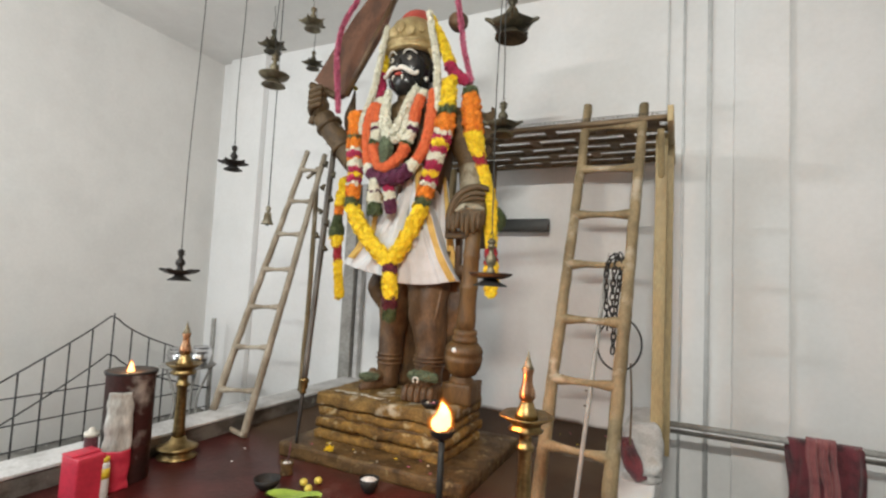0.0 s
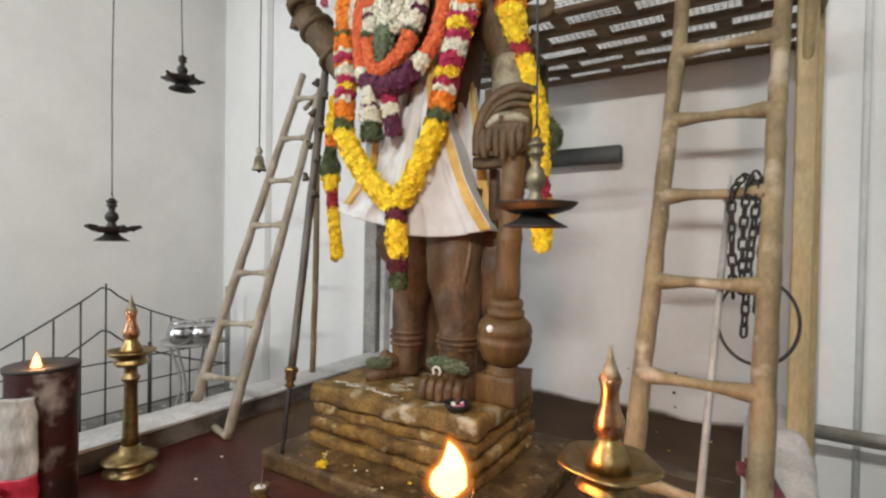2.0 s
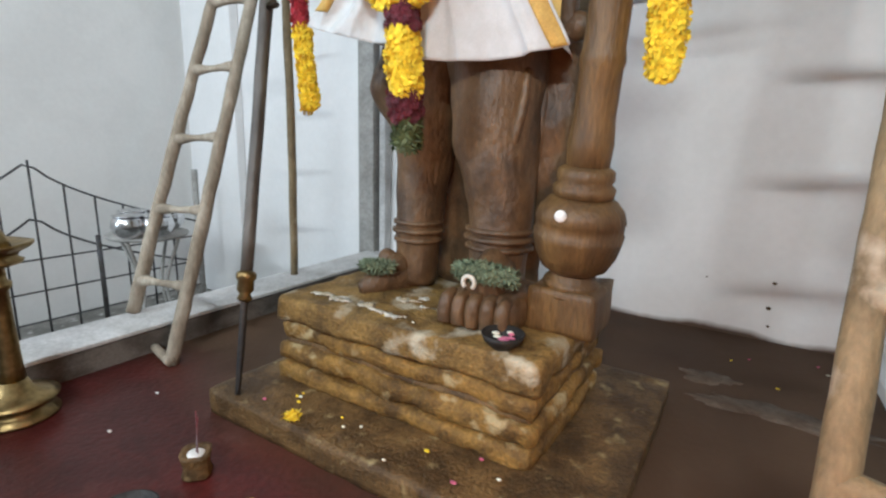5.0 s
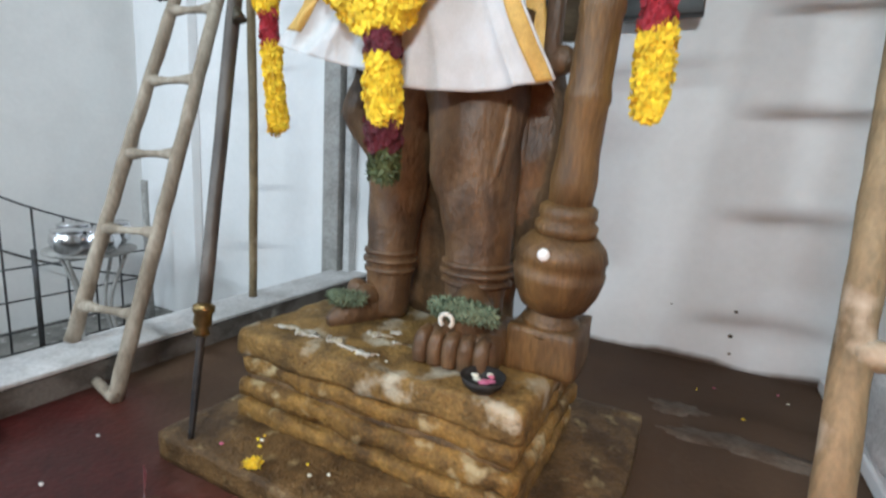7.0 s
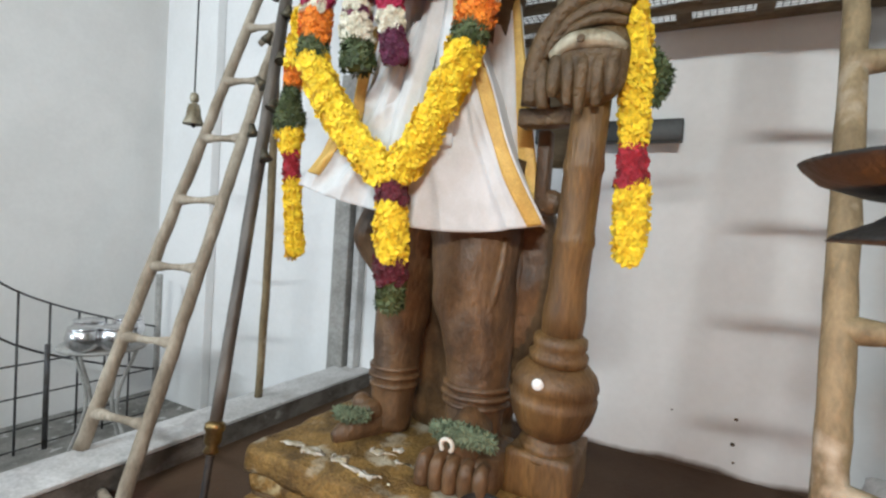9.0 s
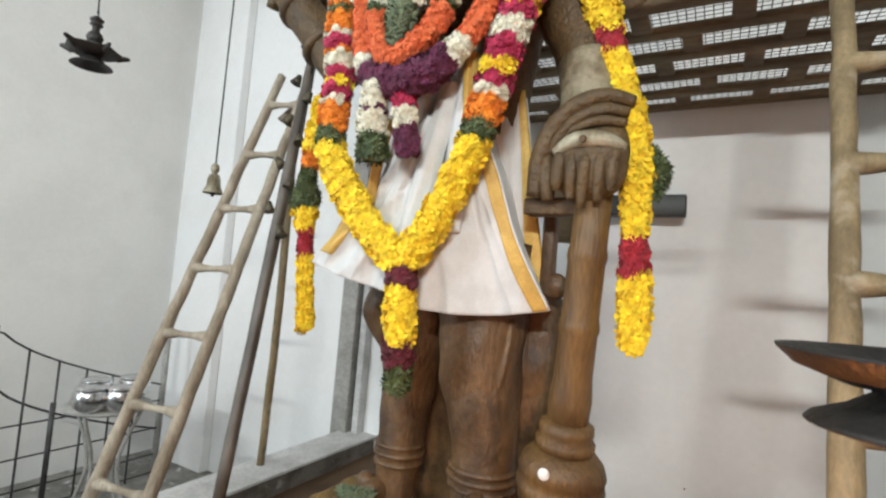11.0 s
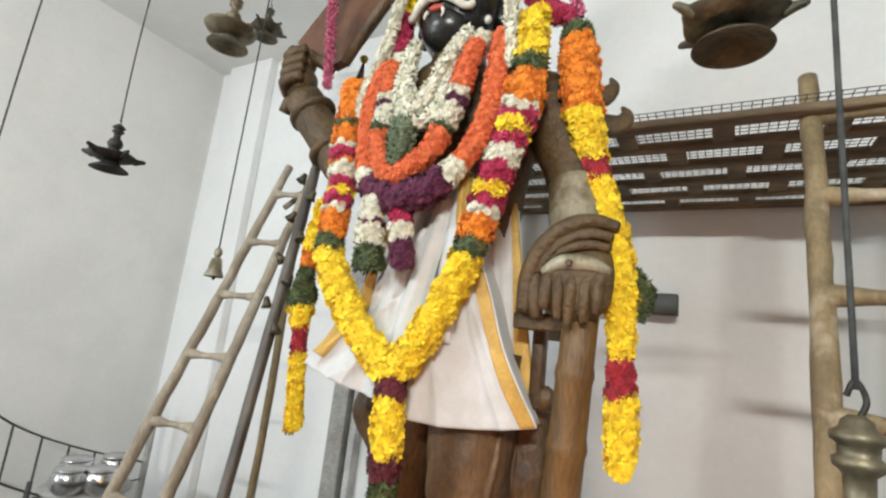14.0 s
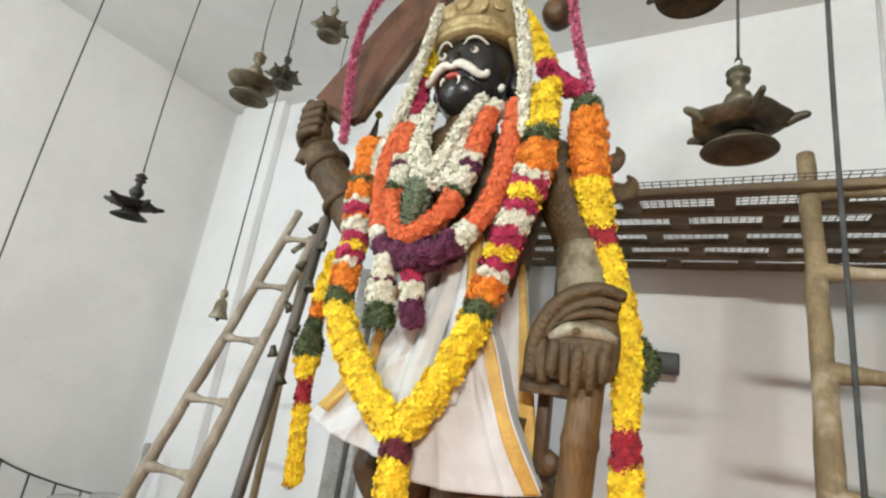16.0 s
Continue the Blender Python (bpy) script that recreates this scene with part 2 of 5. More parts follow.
def box(a, b, bev=0.006, jit=0.0):
    """A box from corner a to corner b with bevelled, slightly uneven edges."""
    bm = bmesh.new()
    bmesh.ops.create_cube(bm, size=1)
    for v in bm.verts:
        for i in range(3):
            v.co[i] = (a[i] + b[i]) / 2 + v.co[i] * (b[i] - a[i])
    if bev:
        bmesh.ops.bevel(bm, geom=bm.edges[:], offset=bev, segments=2, affect="EDGES", profile=0.5)
    if jit:
        bmesh.ops.subdivide_edges(bm, edges=[e for e in bm.edges if e.calc_length() > 0.12], cuts=9, use_grid_fill=True)
        for v in bm.verts:
            v.co += noise.noise_vector(v.co * 7) * jit + noise.noise_vector(v.co * 23) * jit * 0.4
    bm.verts.index_update()
    g = [v.co.copy() for v in bm.verts], [tuple(v.index for v in f.verts) for f in bm.faces]
    bm.free()
    return g


def stone(a, b, bev=0.02, jit=0.012, cell=0.022):
    """A rough-hewn block from corner a to corner b: rounded arrises, chipped and uneven faces."""
    lo_, hi_ = Vector(a), Vector(b)
    num = [max(2, round((hi_[i] - lo_[i]) / cell)) for i in range(3)]
    V, Fc, at = [], [], {}

    def vert(k):
        if k not in at:
            p = Vector([lo_[i] + (hi_[i] - lo_[i]) * k[i] / num[i] for i in range(3)])
            r = bev * (1 + 0.8 * noise.noise(p * 9))
            q = Vector([min(hi_[i] - r, max(lo_[i] + r, p[i])) for i in range(3)])
            d = p - q
            if d.length > 1e-6:
                p = q + d.normalized() * min(d.length, r)
            chip = max(0.0, noise.noise(p * 13 + Vector((3, 1, 7))) - 0.25)
            p = p + noise.noise_vector(p * 6) * jit + noise.noise_vector(p * 26) * jit * 0.45 - d * chip * 1.2
            at[k] = len(V)
            V.append(p)
        return at[k]
    for ax in range(3):
        u, v = (ax + 1) % 3, (ax + 2) % 3
        for side in (0, num[ax]):
            for i in range(num[u]):
                for j in range(num[v]):
                    q = []
                    for du, dv in ((0, 0), (1, 0), (1, 1), (0, 1)):
                        k = [0, 0, 0]
                        k[ax], k[u], k[v] = side, i + du, j + dv
                        q.append(vert(tuple(k)))
                    Fc.append(tuple(q) if side else tuple(reversed(q)))
    return V, Fc


def spline(pts, n=8):
    """Catmull-Rom samples through points that may carry extra values."""
    P = [np.array(p, float) for p in pts]
    P = [2 * P[0] - P[1], *P, 2 * P[-1] - P[-2]]
    out = []
    for i in range(1, len(P) - 2):
        a, b, c, d = P[i - 1:i + 3]
        for k in range(n):
            t = k / n
            out.append(0.5 * (2 * b + (c - a) * t + (2 * a - 5 * b + 4 * c - d) * t * t + (3 * b - a - 3 * c + d) * t ** 3))
    return out + [P[-2]]


def tube(pts, r=None, seg=12, n=6, rough=0.0, flat=1.0, straight=False):
    """A closed tube along points (x, y, z[, radius])."""
    if r is not None:
        pts = [(*p[:3], r) for p in pts]
    S = [np.array(p, float) for p in pts] if straight else spline(pts, n)
    V, Fc = [], []
    side = None
    for i, s in enumerate(S):
        d = S[min(i + 1, len(S) - 1)][:3] - S[max(i - 1, 0)][:3]
        d = d / (np.linalg.norm(d) + 1e-9)
        if side is None:
            side = np.cross(d, (0, 1, 0.01)) if abs(d[1]) < 0.9 else np.cross(d, (1, 0, 0))
        side = side - d * (side @ d)
        side = side / np.linalg.norm(side)
        up = np.cross(d, side)
        for k in range(seg):
            a = 2 * math.pi * k / seg
            rr = max(s[3], 0.0005)
            p = s[:3] + rr * (side * math.cos(a) + up * math.sin(a) * flat)
            if rough:
                p = p + np.array(noise.noise_vector(Vector(p) * 9)) * rough
            V.append(p)
    for i in range(len(S) - 1):
        for k in range(seg):
            a, b = i * seg + k, i * seg + (k + 1) % seg
            Fc.append((a, b, b + seg, a + seg))
    Fc.append(tuple(range(seg))[::-1])
    Fc.append(tuple(range((len(S) - 1) * seg, len(S) * seg)))
    return V, Fc


def lathe(profile, at=(0, 0, 0), seg=28, lobes=0, depth=0.0, axis=None):
    """Turned shape: profile of (radius, height); lobes press a star outline."""
    V, Fc = [], []
    for r, z in profile:
        for k in range(seg):
            a = 2 * math.pi * k / seg
            q = r * (1 + depth * math.cos(lobes * a)) if lobes else r
            v = Vector((q * math.cos(a), q * math.sin(a), z))
            if axis is not None:
                v = axis @ v
            V.append((v[0] + at[0], v[1] + at[1], v[2] + at[2]))
    for i in range(len(profile) - 1):
        for k in range(seg):
            a, b = i * seg + k, i * seg + (k + 1) % seg
            Fc.append((a, b, b + seg, a + seg))
    Fc.append(tuple(range(seg))[::-1])
    Fc.append(tuple(range((len(profile) - 1) * seg, len(profile) * seg)))
    return V, Fc


def ball(c, r, seg=20, rings=12, rough=0.0, turn=0.0):
    """An ellipsoid with radii r."""
    V, Fc = [], []
    ct, st = math.cos(turn), math.sin(turn)
    for i in range(rings + 1):
        t = math.pi * i / rings
        for k in range(seg):
            a = 2 * math.pi * k / seg
            x, y, z = r[0] * math.sin(t) * math.cos(a), r[1] * math.sin(t) * math.sin(a), r[2] * math.cos(t)
            x, z = x * ct - z * st, x * st + z * ct
            v = Vector((c[0] + x, c[1] + y, c[2] + z))
            if rough:
                v += noise.noise_vector(v * 9) * rough
            V.append(v)
    for i in range(rings):
        for k in range(seg):
            a, b = i * seg + k, i * seg + (k + 1) % seg
            Fc.append((a, a + seg, b + seg, b))
    return V, Fc


# blossom shapes, shared by all the garlands
def blossom(kind, seed):
    bm = bmesh.new()
    if kind == "ruffle":
        bmesh.ops.create_icosphere(bm, subdivisions=1, radius=0.74)
        rr = random.Random(int(seed * 100))
        for j in range(60):
            zz = 1 - 1.55 * (j + 0.5) / 60
            a = j * 2.39996 + rr.uniform(-0.25, 0.25)
            q = math.sqrt(max(0, 1 - zz * zz))
            n = Vector((q * math.cos(a), q * math.sin(a), zz))
            t1 = Vector((math.cos(a) * zz, math.sin(a) * zz, -q))
            t2 = n.cross(t1)
            w, tilt = rr.uniform(0.16, 0.235), rr.uniform(0.4, 0.85)
            up = (t1 * (1 - tilt) + n * tilt).normalized()
            c = n * 0.62
            ps = [c - t2 * w * 0.6, c + t2 * w * 0.6, c + up * 0.34 + t2 * w * 1.1 + n * rr.uniform(-0.05, 0.08), c + up * 0.46 + n * 0.05, c + up * 0.34 - t2 * w * 1.1 + n * rr.uniform(-0.05, 0.08)]
            bm.faces.new([bm.verts.new(p) for p in ps])
        for v in bm.verts:
            v.co.z *= 0.85
    else:
        for j in range(5):
            a = 2 * math.pi * j / 5 + seed
            t = Vector((math.cos(a), math.sin(a), 0.25 * math.sin(seed * 3 + j)))
            s = Vector((-math.sin(a), math.cos(a), 0.3 * math.cos(seed + j * 2)))
            w = 0.42 if kind == "star" else 0.2
            ps = [Vector((0, 0, 0)), t * 0.55 + s * w, t * 1.15 + Vector((0, 0, 0.35)), t * 0.55 - s * w]
            vs = [bm.verts.new(p) for p in ps]
            bm.faces.new(vs)
            top = [bm.verts.new(p + Vector((0, 0, 0.12))) for p in ps]
            bm.faces.new(top[::-1])
    bm.verts.index_update()
    g = np.array([v.co[:] for v in bm.verts]), [tuple(v.index for v in f.verts) for f in bm.faces]
    bm.free()
    return g


SHAPES = {k: [blossom(k, s * 1.7 + 0.3) for s in range(5)] for k in ("ruffle", "star", "leaf")}


def strew(samples, radius, size, count, kind, rng, fill=0.75, sink=0.75):
    """Blossoms packed round a path of (x, y, z, radius) samples."""
    V, Fc = [], []
    S = np.array(samples)
    o = 0
    for c in range(count):
        u = (c + rng.random()) / count * (len(S) - 1)
        i = min(int(u), len(S) - 2)
        p = S[i] + (S[i + 1] - S[i]) * (u - i)
        d = S[i + 1][:3] - S[i][:3]
        d = d / (np.linalg.norm(d) + 1e-9)
        a = c * 2.39996 + rng.uniform(-0.4, 0.4)
        s = np.cross(d, (0.1, 1, 0.05))
        s = s / np.linalg.norm(s)
        w = np.cross(d, s)
        out = s * math.cos(a) + w * math.sin(a)
        rr = (p[3] if len(p) > 3 else radius)
        q = p[:3] + out * max(rr - size * sink, 0.0) * rng.uniform(fill, 1.08)
        vs, fs = SHAPES[kind][rng.randrange(5)]
        turn = np.array((Vector(out).to_track_quat("Z", "Y").to_matrix() @ Matrix.Rotation(rng.uniform(0, 6.28), 3, "Z")))
        V.append(vs * size * rng.uniform(0.82, 1.18) @ turn.T + q)
        Fc += [tuple(i + o for i in f) for f in fs]
        o += len(vs)
    return np.concatenate(V), Fc


STYLE = {"yel": (YEL, "ruffle", 0.034, "yellow marigolds"), "ora": (ORA, "ruffle", 0.027, "orange marigolds"), "sal": (SAL, "ruffle", 0.016, "coral blossoms"),
         "whi": (WHI, "star", 0.017, "white jasmine"), "mag": (MAG, "ruffle", 0.026, "magenta petals"), "red": (RED, "ruffle", 0.026, "crimson petals"),
         "pur": (PUR, "ruffle", 0.026, "dark purple petals"), "grn": (GRN, "leaf", 0.019, "green fern sprigs"), "pnk": (PNK, "star", 0.02, "pink oleander"),
         "mrn": (MRN, "ruffle", 0.018, "dark maroon petals"), "chr": (WHI, "ruffle", 0.017, "white chrysanthemums")}


def garland(label, pts, bands, seed=1, group="flower garlands on the statue", name="flower_garland"):
    """A hanging garland: control points (x, y, z, radius) and bands of (share of the length, style)."""
    rng = random.Random(seed)
    S = np.array(spline([(*p[:3], p[3] * 1.15) for p in pts], 14))
    L = np.concatenate([[0], np.cumsum(np.linalg.norm(np.diff(S[:, :3], axis=0), axis=1))])
    whole = thing(name, label, "garland", tuple(S[0][:3]), group)
    total = sum(b[0] for b in bands)
    a = 0.0
    for share, style in bands:
        b = a + share / total
        m, kind, size, note = STYLE[style]
        u = np.linspace(a, b, max(4, int((b - a) * 60)))
        seg = np.stack([np.interp(u * L[-1], L, S[:, j]) for j in range(4)], 1)
        length = (b - a) * L[-1]
        r = seg[:, 3].mean()
        dense = {"ruffle": 0.72, "star": 1.25, "leaf": 1.5}[kind]
        count = max(8, int(dense * 2 * math.pi * r * length / (size * size) * (0.8 if kind == "ruffle" else 1)))
        core = tube([tuple(s[:3]) + (s[3] * (0.78 if kind == "ruffle" else 0.6),) for s in seg], seg=8, straight=True)
        fl = strew(seg, r, size, min(count, 520), kind, rng)
        part("flower_band", geo(core, fl), m, whole, note)
        a = b
    return whole


# ---- the hall ----
def red_oxide_floor():
    """Dark red oxide floor that turns to brown oily dirt towards the back wall."""
    m = mat("red_oxide_floor", (0.085, 0.015, 0.013), (0.042, 0.010, 0.009), 0.36, big=2.6, fine=40, bump=0.3, spots=(3.4, (0.13, 0.058, 0.052), 0.60), lo=0.35, hi=0.65, grain=0.25)
    nt = m.node_tree
    N, L = nt.nodes, nt.links
    bs = N["Principled BSDF"]
    old = bs.inputs["Base Color"].links[0].from_socket
    tc = N.new("ShaderNodeTexCoord")
    sp = N.new("ShaderNodeSeparateXYZ")
    L.new(tc.outputs["Object"], sp.inputs[0])
    nz = N.new("ShaderNodeTexNoise")
    nz.inputs["Scale"].default_value, nz.inputs["Detail"].default_value = 2.5, 6
    ad = N.new("ShaderNodeMath")
    ad.operation = "MULTIPLY_ADD"
    L.new(nz.outputs[0], ad.inputs[0])
    ad.inputs[1].default_value = 1.2
    L.new(sp.outputs[1], ad.inputs[2])
    mr = N.new("ShaderNodeMapRange")
    mr.inputs[1].default_value, mr.inputs[2].default_value = 3.62, 4.05
    L.new(ad.outputs[0], mr.inputs[0])
    mx = N.new("ShaderNodeMix")
    mx.data_type = "RGBA"
    L.new(mr.outputs[0], mx.inputs["Factor"])
    L.new(old, mx.inputs[6])
    n9 = N.new("ShaderNodeTexNoise")
    n9.inputs["Scale"].default_value, n9.inputs["Detail"].default_value = 4.5, 7
    r9 = N.new("ShaderNodeValToRGB")
    r9.color_ramp.elements[0].position, r9.color_ramp.elements[1].position = 0.38, 0.66
    r9.color_ramp.elements[0].color, r9.color_ramp.elements[1].color = (0.050, 0.026, 0.014, 1), (0.105, 0.064, 0.036, 1)
    L.new(n9.outputs[0], r9.inputs[0])
    L.new(r9.outputs[0], mx.inputs[7])
    L.new(mx.outputs[2], bs.inputs["Base Color"])
    rg = bs.inputs["Roughness"].links[0].from_socket
    ra = N.new("ShaderNodeMath")
    ra.operation = "MULTIPLY_ADD"
    L.new(mr.outputs[0], ra.inputs[0])
    ra.inputs[1].default_value = 0.38
    L.new(rg, ra.inputs[2])
    L.new(ra.outputs[0], bs.inputs["Roughness"])
    bs.inputs["Specular IOR Level"].default_value = 0.28
    return m


def skirting_plaster():
    """White plaster of the back wall with a thin, ragged tide of damp dirt along the floor."""
    m = mat("white_plaster_back", (0.82, 0.82, 0.82), (0.77, 0.77, 0.765), 0.75, big=1.1, fine=25, bump=0.05, grain=0.02)
    nt = m.node_tree
    N, L = nt.nodes, nt.links
    bs = N["Principled BSDF"]
    old = bs.inputs["Base Color"].links[0].from_socket
    tc = N.new("ShaderNodeTexCoord")
    sp = N.new("ShaderNodeSeparateXYZ")
    L.new(tc.outputs["Object"], sp.inputs[0])
    nz = N.new("ShaderNodeTexNoise")
    nz.inputs["Scale"].default_value, nz.inputs["Detail"].default_value = 9, 6
    ad = N.new("ShaderNodeMath")
    ad.operation = "MULTIPLY_ADD"
    L.new(nz.outputs[0], ad.inputs[0])
    ad.inputs[1].default_value = -0.12
    L.new(sp.outputs[2], ad.inputs[2])
    mr = N.new("ShaderNodeMapRange")
    mr.inputs[1].default_value, mr.inputs[2].default_value = -0.055, -0.015
    L.new(ad.outputs[0], mr.inputs[0])
    mx = N.new("ShaderNodeMix")
    mx.data_type = "RGBA"
    L.new(mr.outputs[0], mx.inputs["Factor"])
    mx.inputs[6].default_value = (0.10, 0.065, 0.045, 1)
    L.new(old, mx.inputs[7])
    L.new(mx.outputs[2], bs.inputs["Base Color"])
    return m


FLOOR = red_oxide_floor()
BACK = skirting_plaster()
LOW = -0.66


def setting(name, g, m, label, smooth=False):
    return solid(name, g, m, label, name.split("_")[0], kind="structure", smooth=smooth)


setting("floor", geo(box((-3.25, -3.2, -0.12), (-0.2, 5.34, 0.0), 0), box((-0.2, -3.2, -0.12), (3.9, 1.6, 0.0), 0)), FLOOR, "dark red oxide floor, stained brown at the back")
setting("floor_lower", geo(box((-6.2, -3.2, LOW - 0.1), (-3.5, 5.34, LOW), 0), box((0.06, 1.6, LOW - 0.1), (3.9, 5.34, LOW), 0)), CEMENT, "grey cement floor below the raised platform")
setting("wall_platform_left", box((-3.5, -3.2, LOW), (-3.25, 5.34, 0.118), 0.01), LEDGE_SIDE, "dirty dark cement side of the raised platform")
setting("ledge_left", box((-3.53, -3.2, 0.12), (-3.235, 5.34, 0.142), 0.006, 0.004), CURB_TOP, "worn whitewashed top of the low platform ledge")
setting("wall_platform_right", box((-0.2, 1.6, LOW), (0.06, 5.34, 0.06), 0.012, 0.006), PLASTER, "low white plastered edge of the platform")
setting("wall_north", box((-3.4, 5.34, LOW), (0.0, 5.56, 4.55), 0), BACK, "white plastered back wall, dirty along the floor")
setting("wall_north_left", box((-6.5, 5.34, LOW), (-3.4, 5.56, 4.55), 0), PLASTER, "white plastered back wall beyond the ledge")
setting("wall_north_right", box((0.0, 5.34, LOW), (4.1, 5.56, 4.55), 0), PLASTER, "white plastered back wall beyond the platform edge")
setting("pilaster", box((-5.95, 5.24, LOW), (-5.25, 5.338, 4.55), 0.01), PLASTER, "shallow white plastered pilaster on the back wall")
setting("pilaster_right", box((0.62, 5.27, LOW), (1.05, 5.338, 4.55), 0.01), PLASTER, "shallow white plastered pilaster on the back wall")
setting("wall_west", geo(box((-6.45, -0.5, LOW), (-6.2, 5.34, 4.55), 0), box((-6.45, -3.4, LOW), (-6.2, -2.5, 4.55), 0), box((-6.45, -2.5, LOW), (-6.2, -0.5, 0.7), 0), box((-6.45, -2.5, 2.5), (-6.2, -0.5, 4.55), 0)), SHADED_PLASTER, "pale plastered side wall with an unseen, added window opening")
# Unseen window, added so that the left fill lamp has an opening.
win = tagged(thing("window_1", "plain white frame of an unseen, added window in the side wall", "window", (-6.3, -1.5, 0.7)), kind="structure")
for y in (-2.47, -1.53, -0.56):
    part("frame_bar", box((-6.36, y, 0.7), (-6.30, y + 0.06, 2.5), 0.005), WHITEPAINT, win)
for z in (0.7, 2.44):
    part("frame_bar", box((-6.36, -2.5, z), (-6.30, -0.5, z + 0.06), 0.005), WHITEPAINT, win)
# East and front walls are unseen, added to close the hall and bounce light.
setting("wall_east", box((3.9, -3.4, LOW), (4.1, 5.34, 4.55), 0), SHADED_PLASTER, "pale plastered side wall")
setting("wall_south", geo(box((-6.45, -3.4, LOW), (-2.6, -3.2, 4.55), 0), box((-0.6, -3.4, LOW), (4.1, -3.2, 4.55), 0), box((-2.6, -3.4, 2.3), (-0.6, -3.2, 4.55), 0)), SHADED_PLASTER, "unseen pale plastered front wall with an added doorway")
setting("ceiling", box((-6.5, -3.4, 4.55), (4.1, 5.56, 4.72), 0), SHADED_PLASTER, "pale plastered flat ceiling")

# grey door post against the back wall behind the figure
jamb = thing("door_post", "grey painted timber post standing against the back wall", "post", (-3.6, 5.27, LOW))
part("post", box((-3.62, 5.21, LOW), (-3.46, 5.335, 2.55), 0.008), PIPE, jamb)
part("strip", box((-3.43, 5.25, LOW), (-3.37, 5.335, 2.55), 0.006), CURB_TOP, jamb, "pale timber strip")

CONDUIT = mat("painted_conduit", (0.70, 0.71, 0.71), (0.62, 0.63, 0.63), 0.6, big=6, bump=0.05, grain=0.03)
# thin conduits on the back wall
for x, r, z0 in ((0.20, 0.012, LOW), (0.42, 0.02, LOW), (0.06, 0.011, 2.7)):
    solid("conduit", tube([(x, 5.338 - r, z0), (x, 5.338 - r, 4.54)], r, seg=10, straight=True), CONDUIT, "thin grey conduit running up the white wall", "conduit", "wall conduits")

# chipped spots in the plaster
for x, z, r in ((-0.64, 0.345, 0.012), (-0.65, 0.197, 0.014), (-0.98, 0.327, 0.006), (-0.64, 0.089, 0.009)):
    solid("plaster_chip", ball((x, 5.338, z), (r, 0.004, r * 0.8), 9, 6, 0.004), STONE_FOOT, "small dark chipped spot in the white wall", "chip", "wall chips")

# ceiling tubes, out of view; the left one is added to brighten the left walls
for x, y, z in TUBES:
    tl = thing("tube_light", "unseen white fluorescent tube light hung under the ceiling", "lamp", (x, y - 0.12, z + 0.1), "tube lights")
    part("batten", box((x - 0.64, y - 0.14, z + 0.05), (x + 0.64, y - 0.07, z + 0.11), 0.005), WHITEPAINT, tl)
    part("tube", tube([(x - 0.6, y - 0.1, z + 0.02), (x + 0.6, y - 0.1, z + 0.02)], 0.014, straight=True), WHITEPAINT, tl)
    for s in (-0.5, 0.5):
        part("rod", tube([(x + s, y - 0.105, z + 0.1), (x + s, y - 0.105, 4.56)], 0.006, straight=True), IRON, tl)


# pale lime dust spilt on the floor beside the plinth
DUST = mat("spilt_lime_dust", (0.15, 0.115, 0.085), (0.085, 0.057, 0.038), 0.9, big=7, fine=60, bump=0.4)


def dust_patch(cx, cy, rx, ry, seed):
    V, Fc = [(cx, cy, 0.004)], []
    for k in range(48):
        a = 2 * math.pi * k / 48
        r = 1 + 0.5 * noise.noise(Vector((2 * math.cos(a), 2 * math.sin(a), seed))) + 0.25 * noise.noise(Vector((6 * math.cos(a), 6 * math.sin(a), seed)))
        V += [(cx + rx * r * math.cos(a), cy + ry * r * math.sin(a), 0.0035), (cx + rx * r * 1.02 * math.cos(a), cy + ry * r * 1.02 * math.sin(a), -0.002)]
    for k in range(48):
        a, b = 1 + 2 * k, 1 + 2 * ((k + 1) % 48)
        Fc += [(0, a, b), (a, a + 1, b + 1, b)]
    return V, Fc


for k, q in enumerate(((-0.62, 4.40, 0.34, 0.085), (-0.88, 4.62, 0.13, 0.08))):
    solid("dust_patch", dust_patch(*q, 3.7 + 2 * k), DUST, "pale lime dust spilt on the brown floor", "dust", "dust on the floor")


# ---- plinth ----
solid("base_slab", stone((-2.53, 3.09, -0.004), (-1.005, 4.25, 0.10), 0.012, 0.006, 0.028), STONE_FOOT, "wide oily brown stone slab lying on the floor", "slab", smooth=True)
plinth = thing("stone_plinth", "stepped turmeric-stained stone plinth with worn mouldings, under the statue", "plinth", (-1.85, 3.75, 0.1))
part("course", stone((-2.40, 3.325, 0.09), (-1.262, 4.06, 0.165), 0.022, 0.016), SLAB_STONE, plinth)
# Recessed courses take the darker stone, which paints in the grooves' shade.
part("course", stone((-2.36, 3.37, 0.15), (-1.30, 4.03, 0.19), 0.008, 0.012), STONE_FOOT, plinth, "recessed course, groove shade put into its colour")
part("course", stone((-2.405, 3.32, 0.178), (-1.258, 4.06, 0.255), 0.026, 0.018), SLAB_STONE, plinth)
part("course", stone((-2.375, 3.355, 0.235), (-1.285, 4.04, 0.275), 0.01, 0.012), STONE_FOOT, plinth, "recessed course, groove shade put into its colour")
part("course", stone((-2.385, 3.345, 0.265), (-1.275, 4.05, 0.335), 0.02, 0.013), SLAB_STONE, plinth)
part("course", stone((-2.365, 3.365, 0.325), (-1.29, 4.03, 0.36), 0.008, 0.008), STONE_FOOT, plinth, "recessed course, groove shade put into its colour")
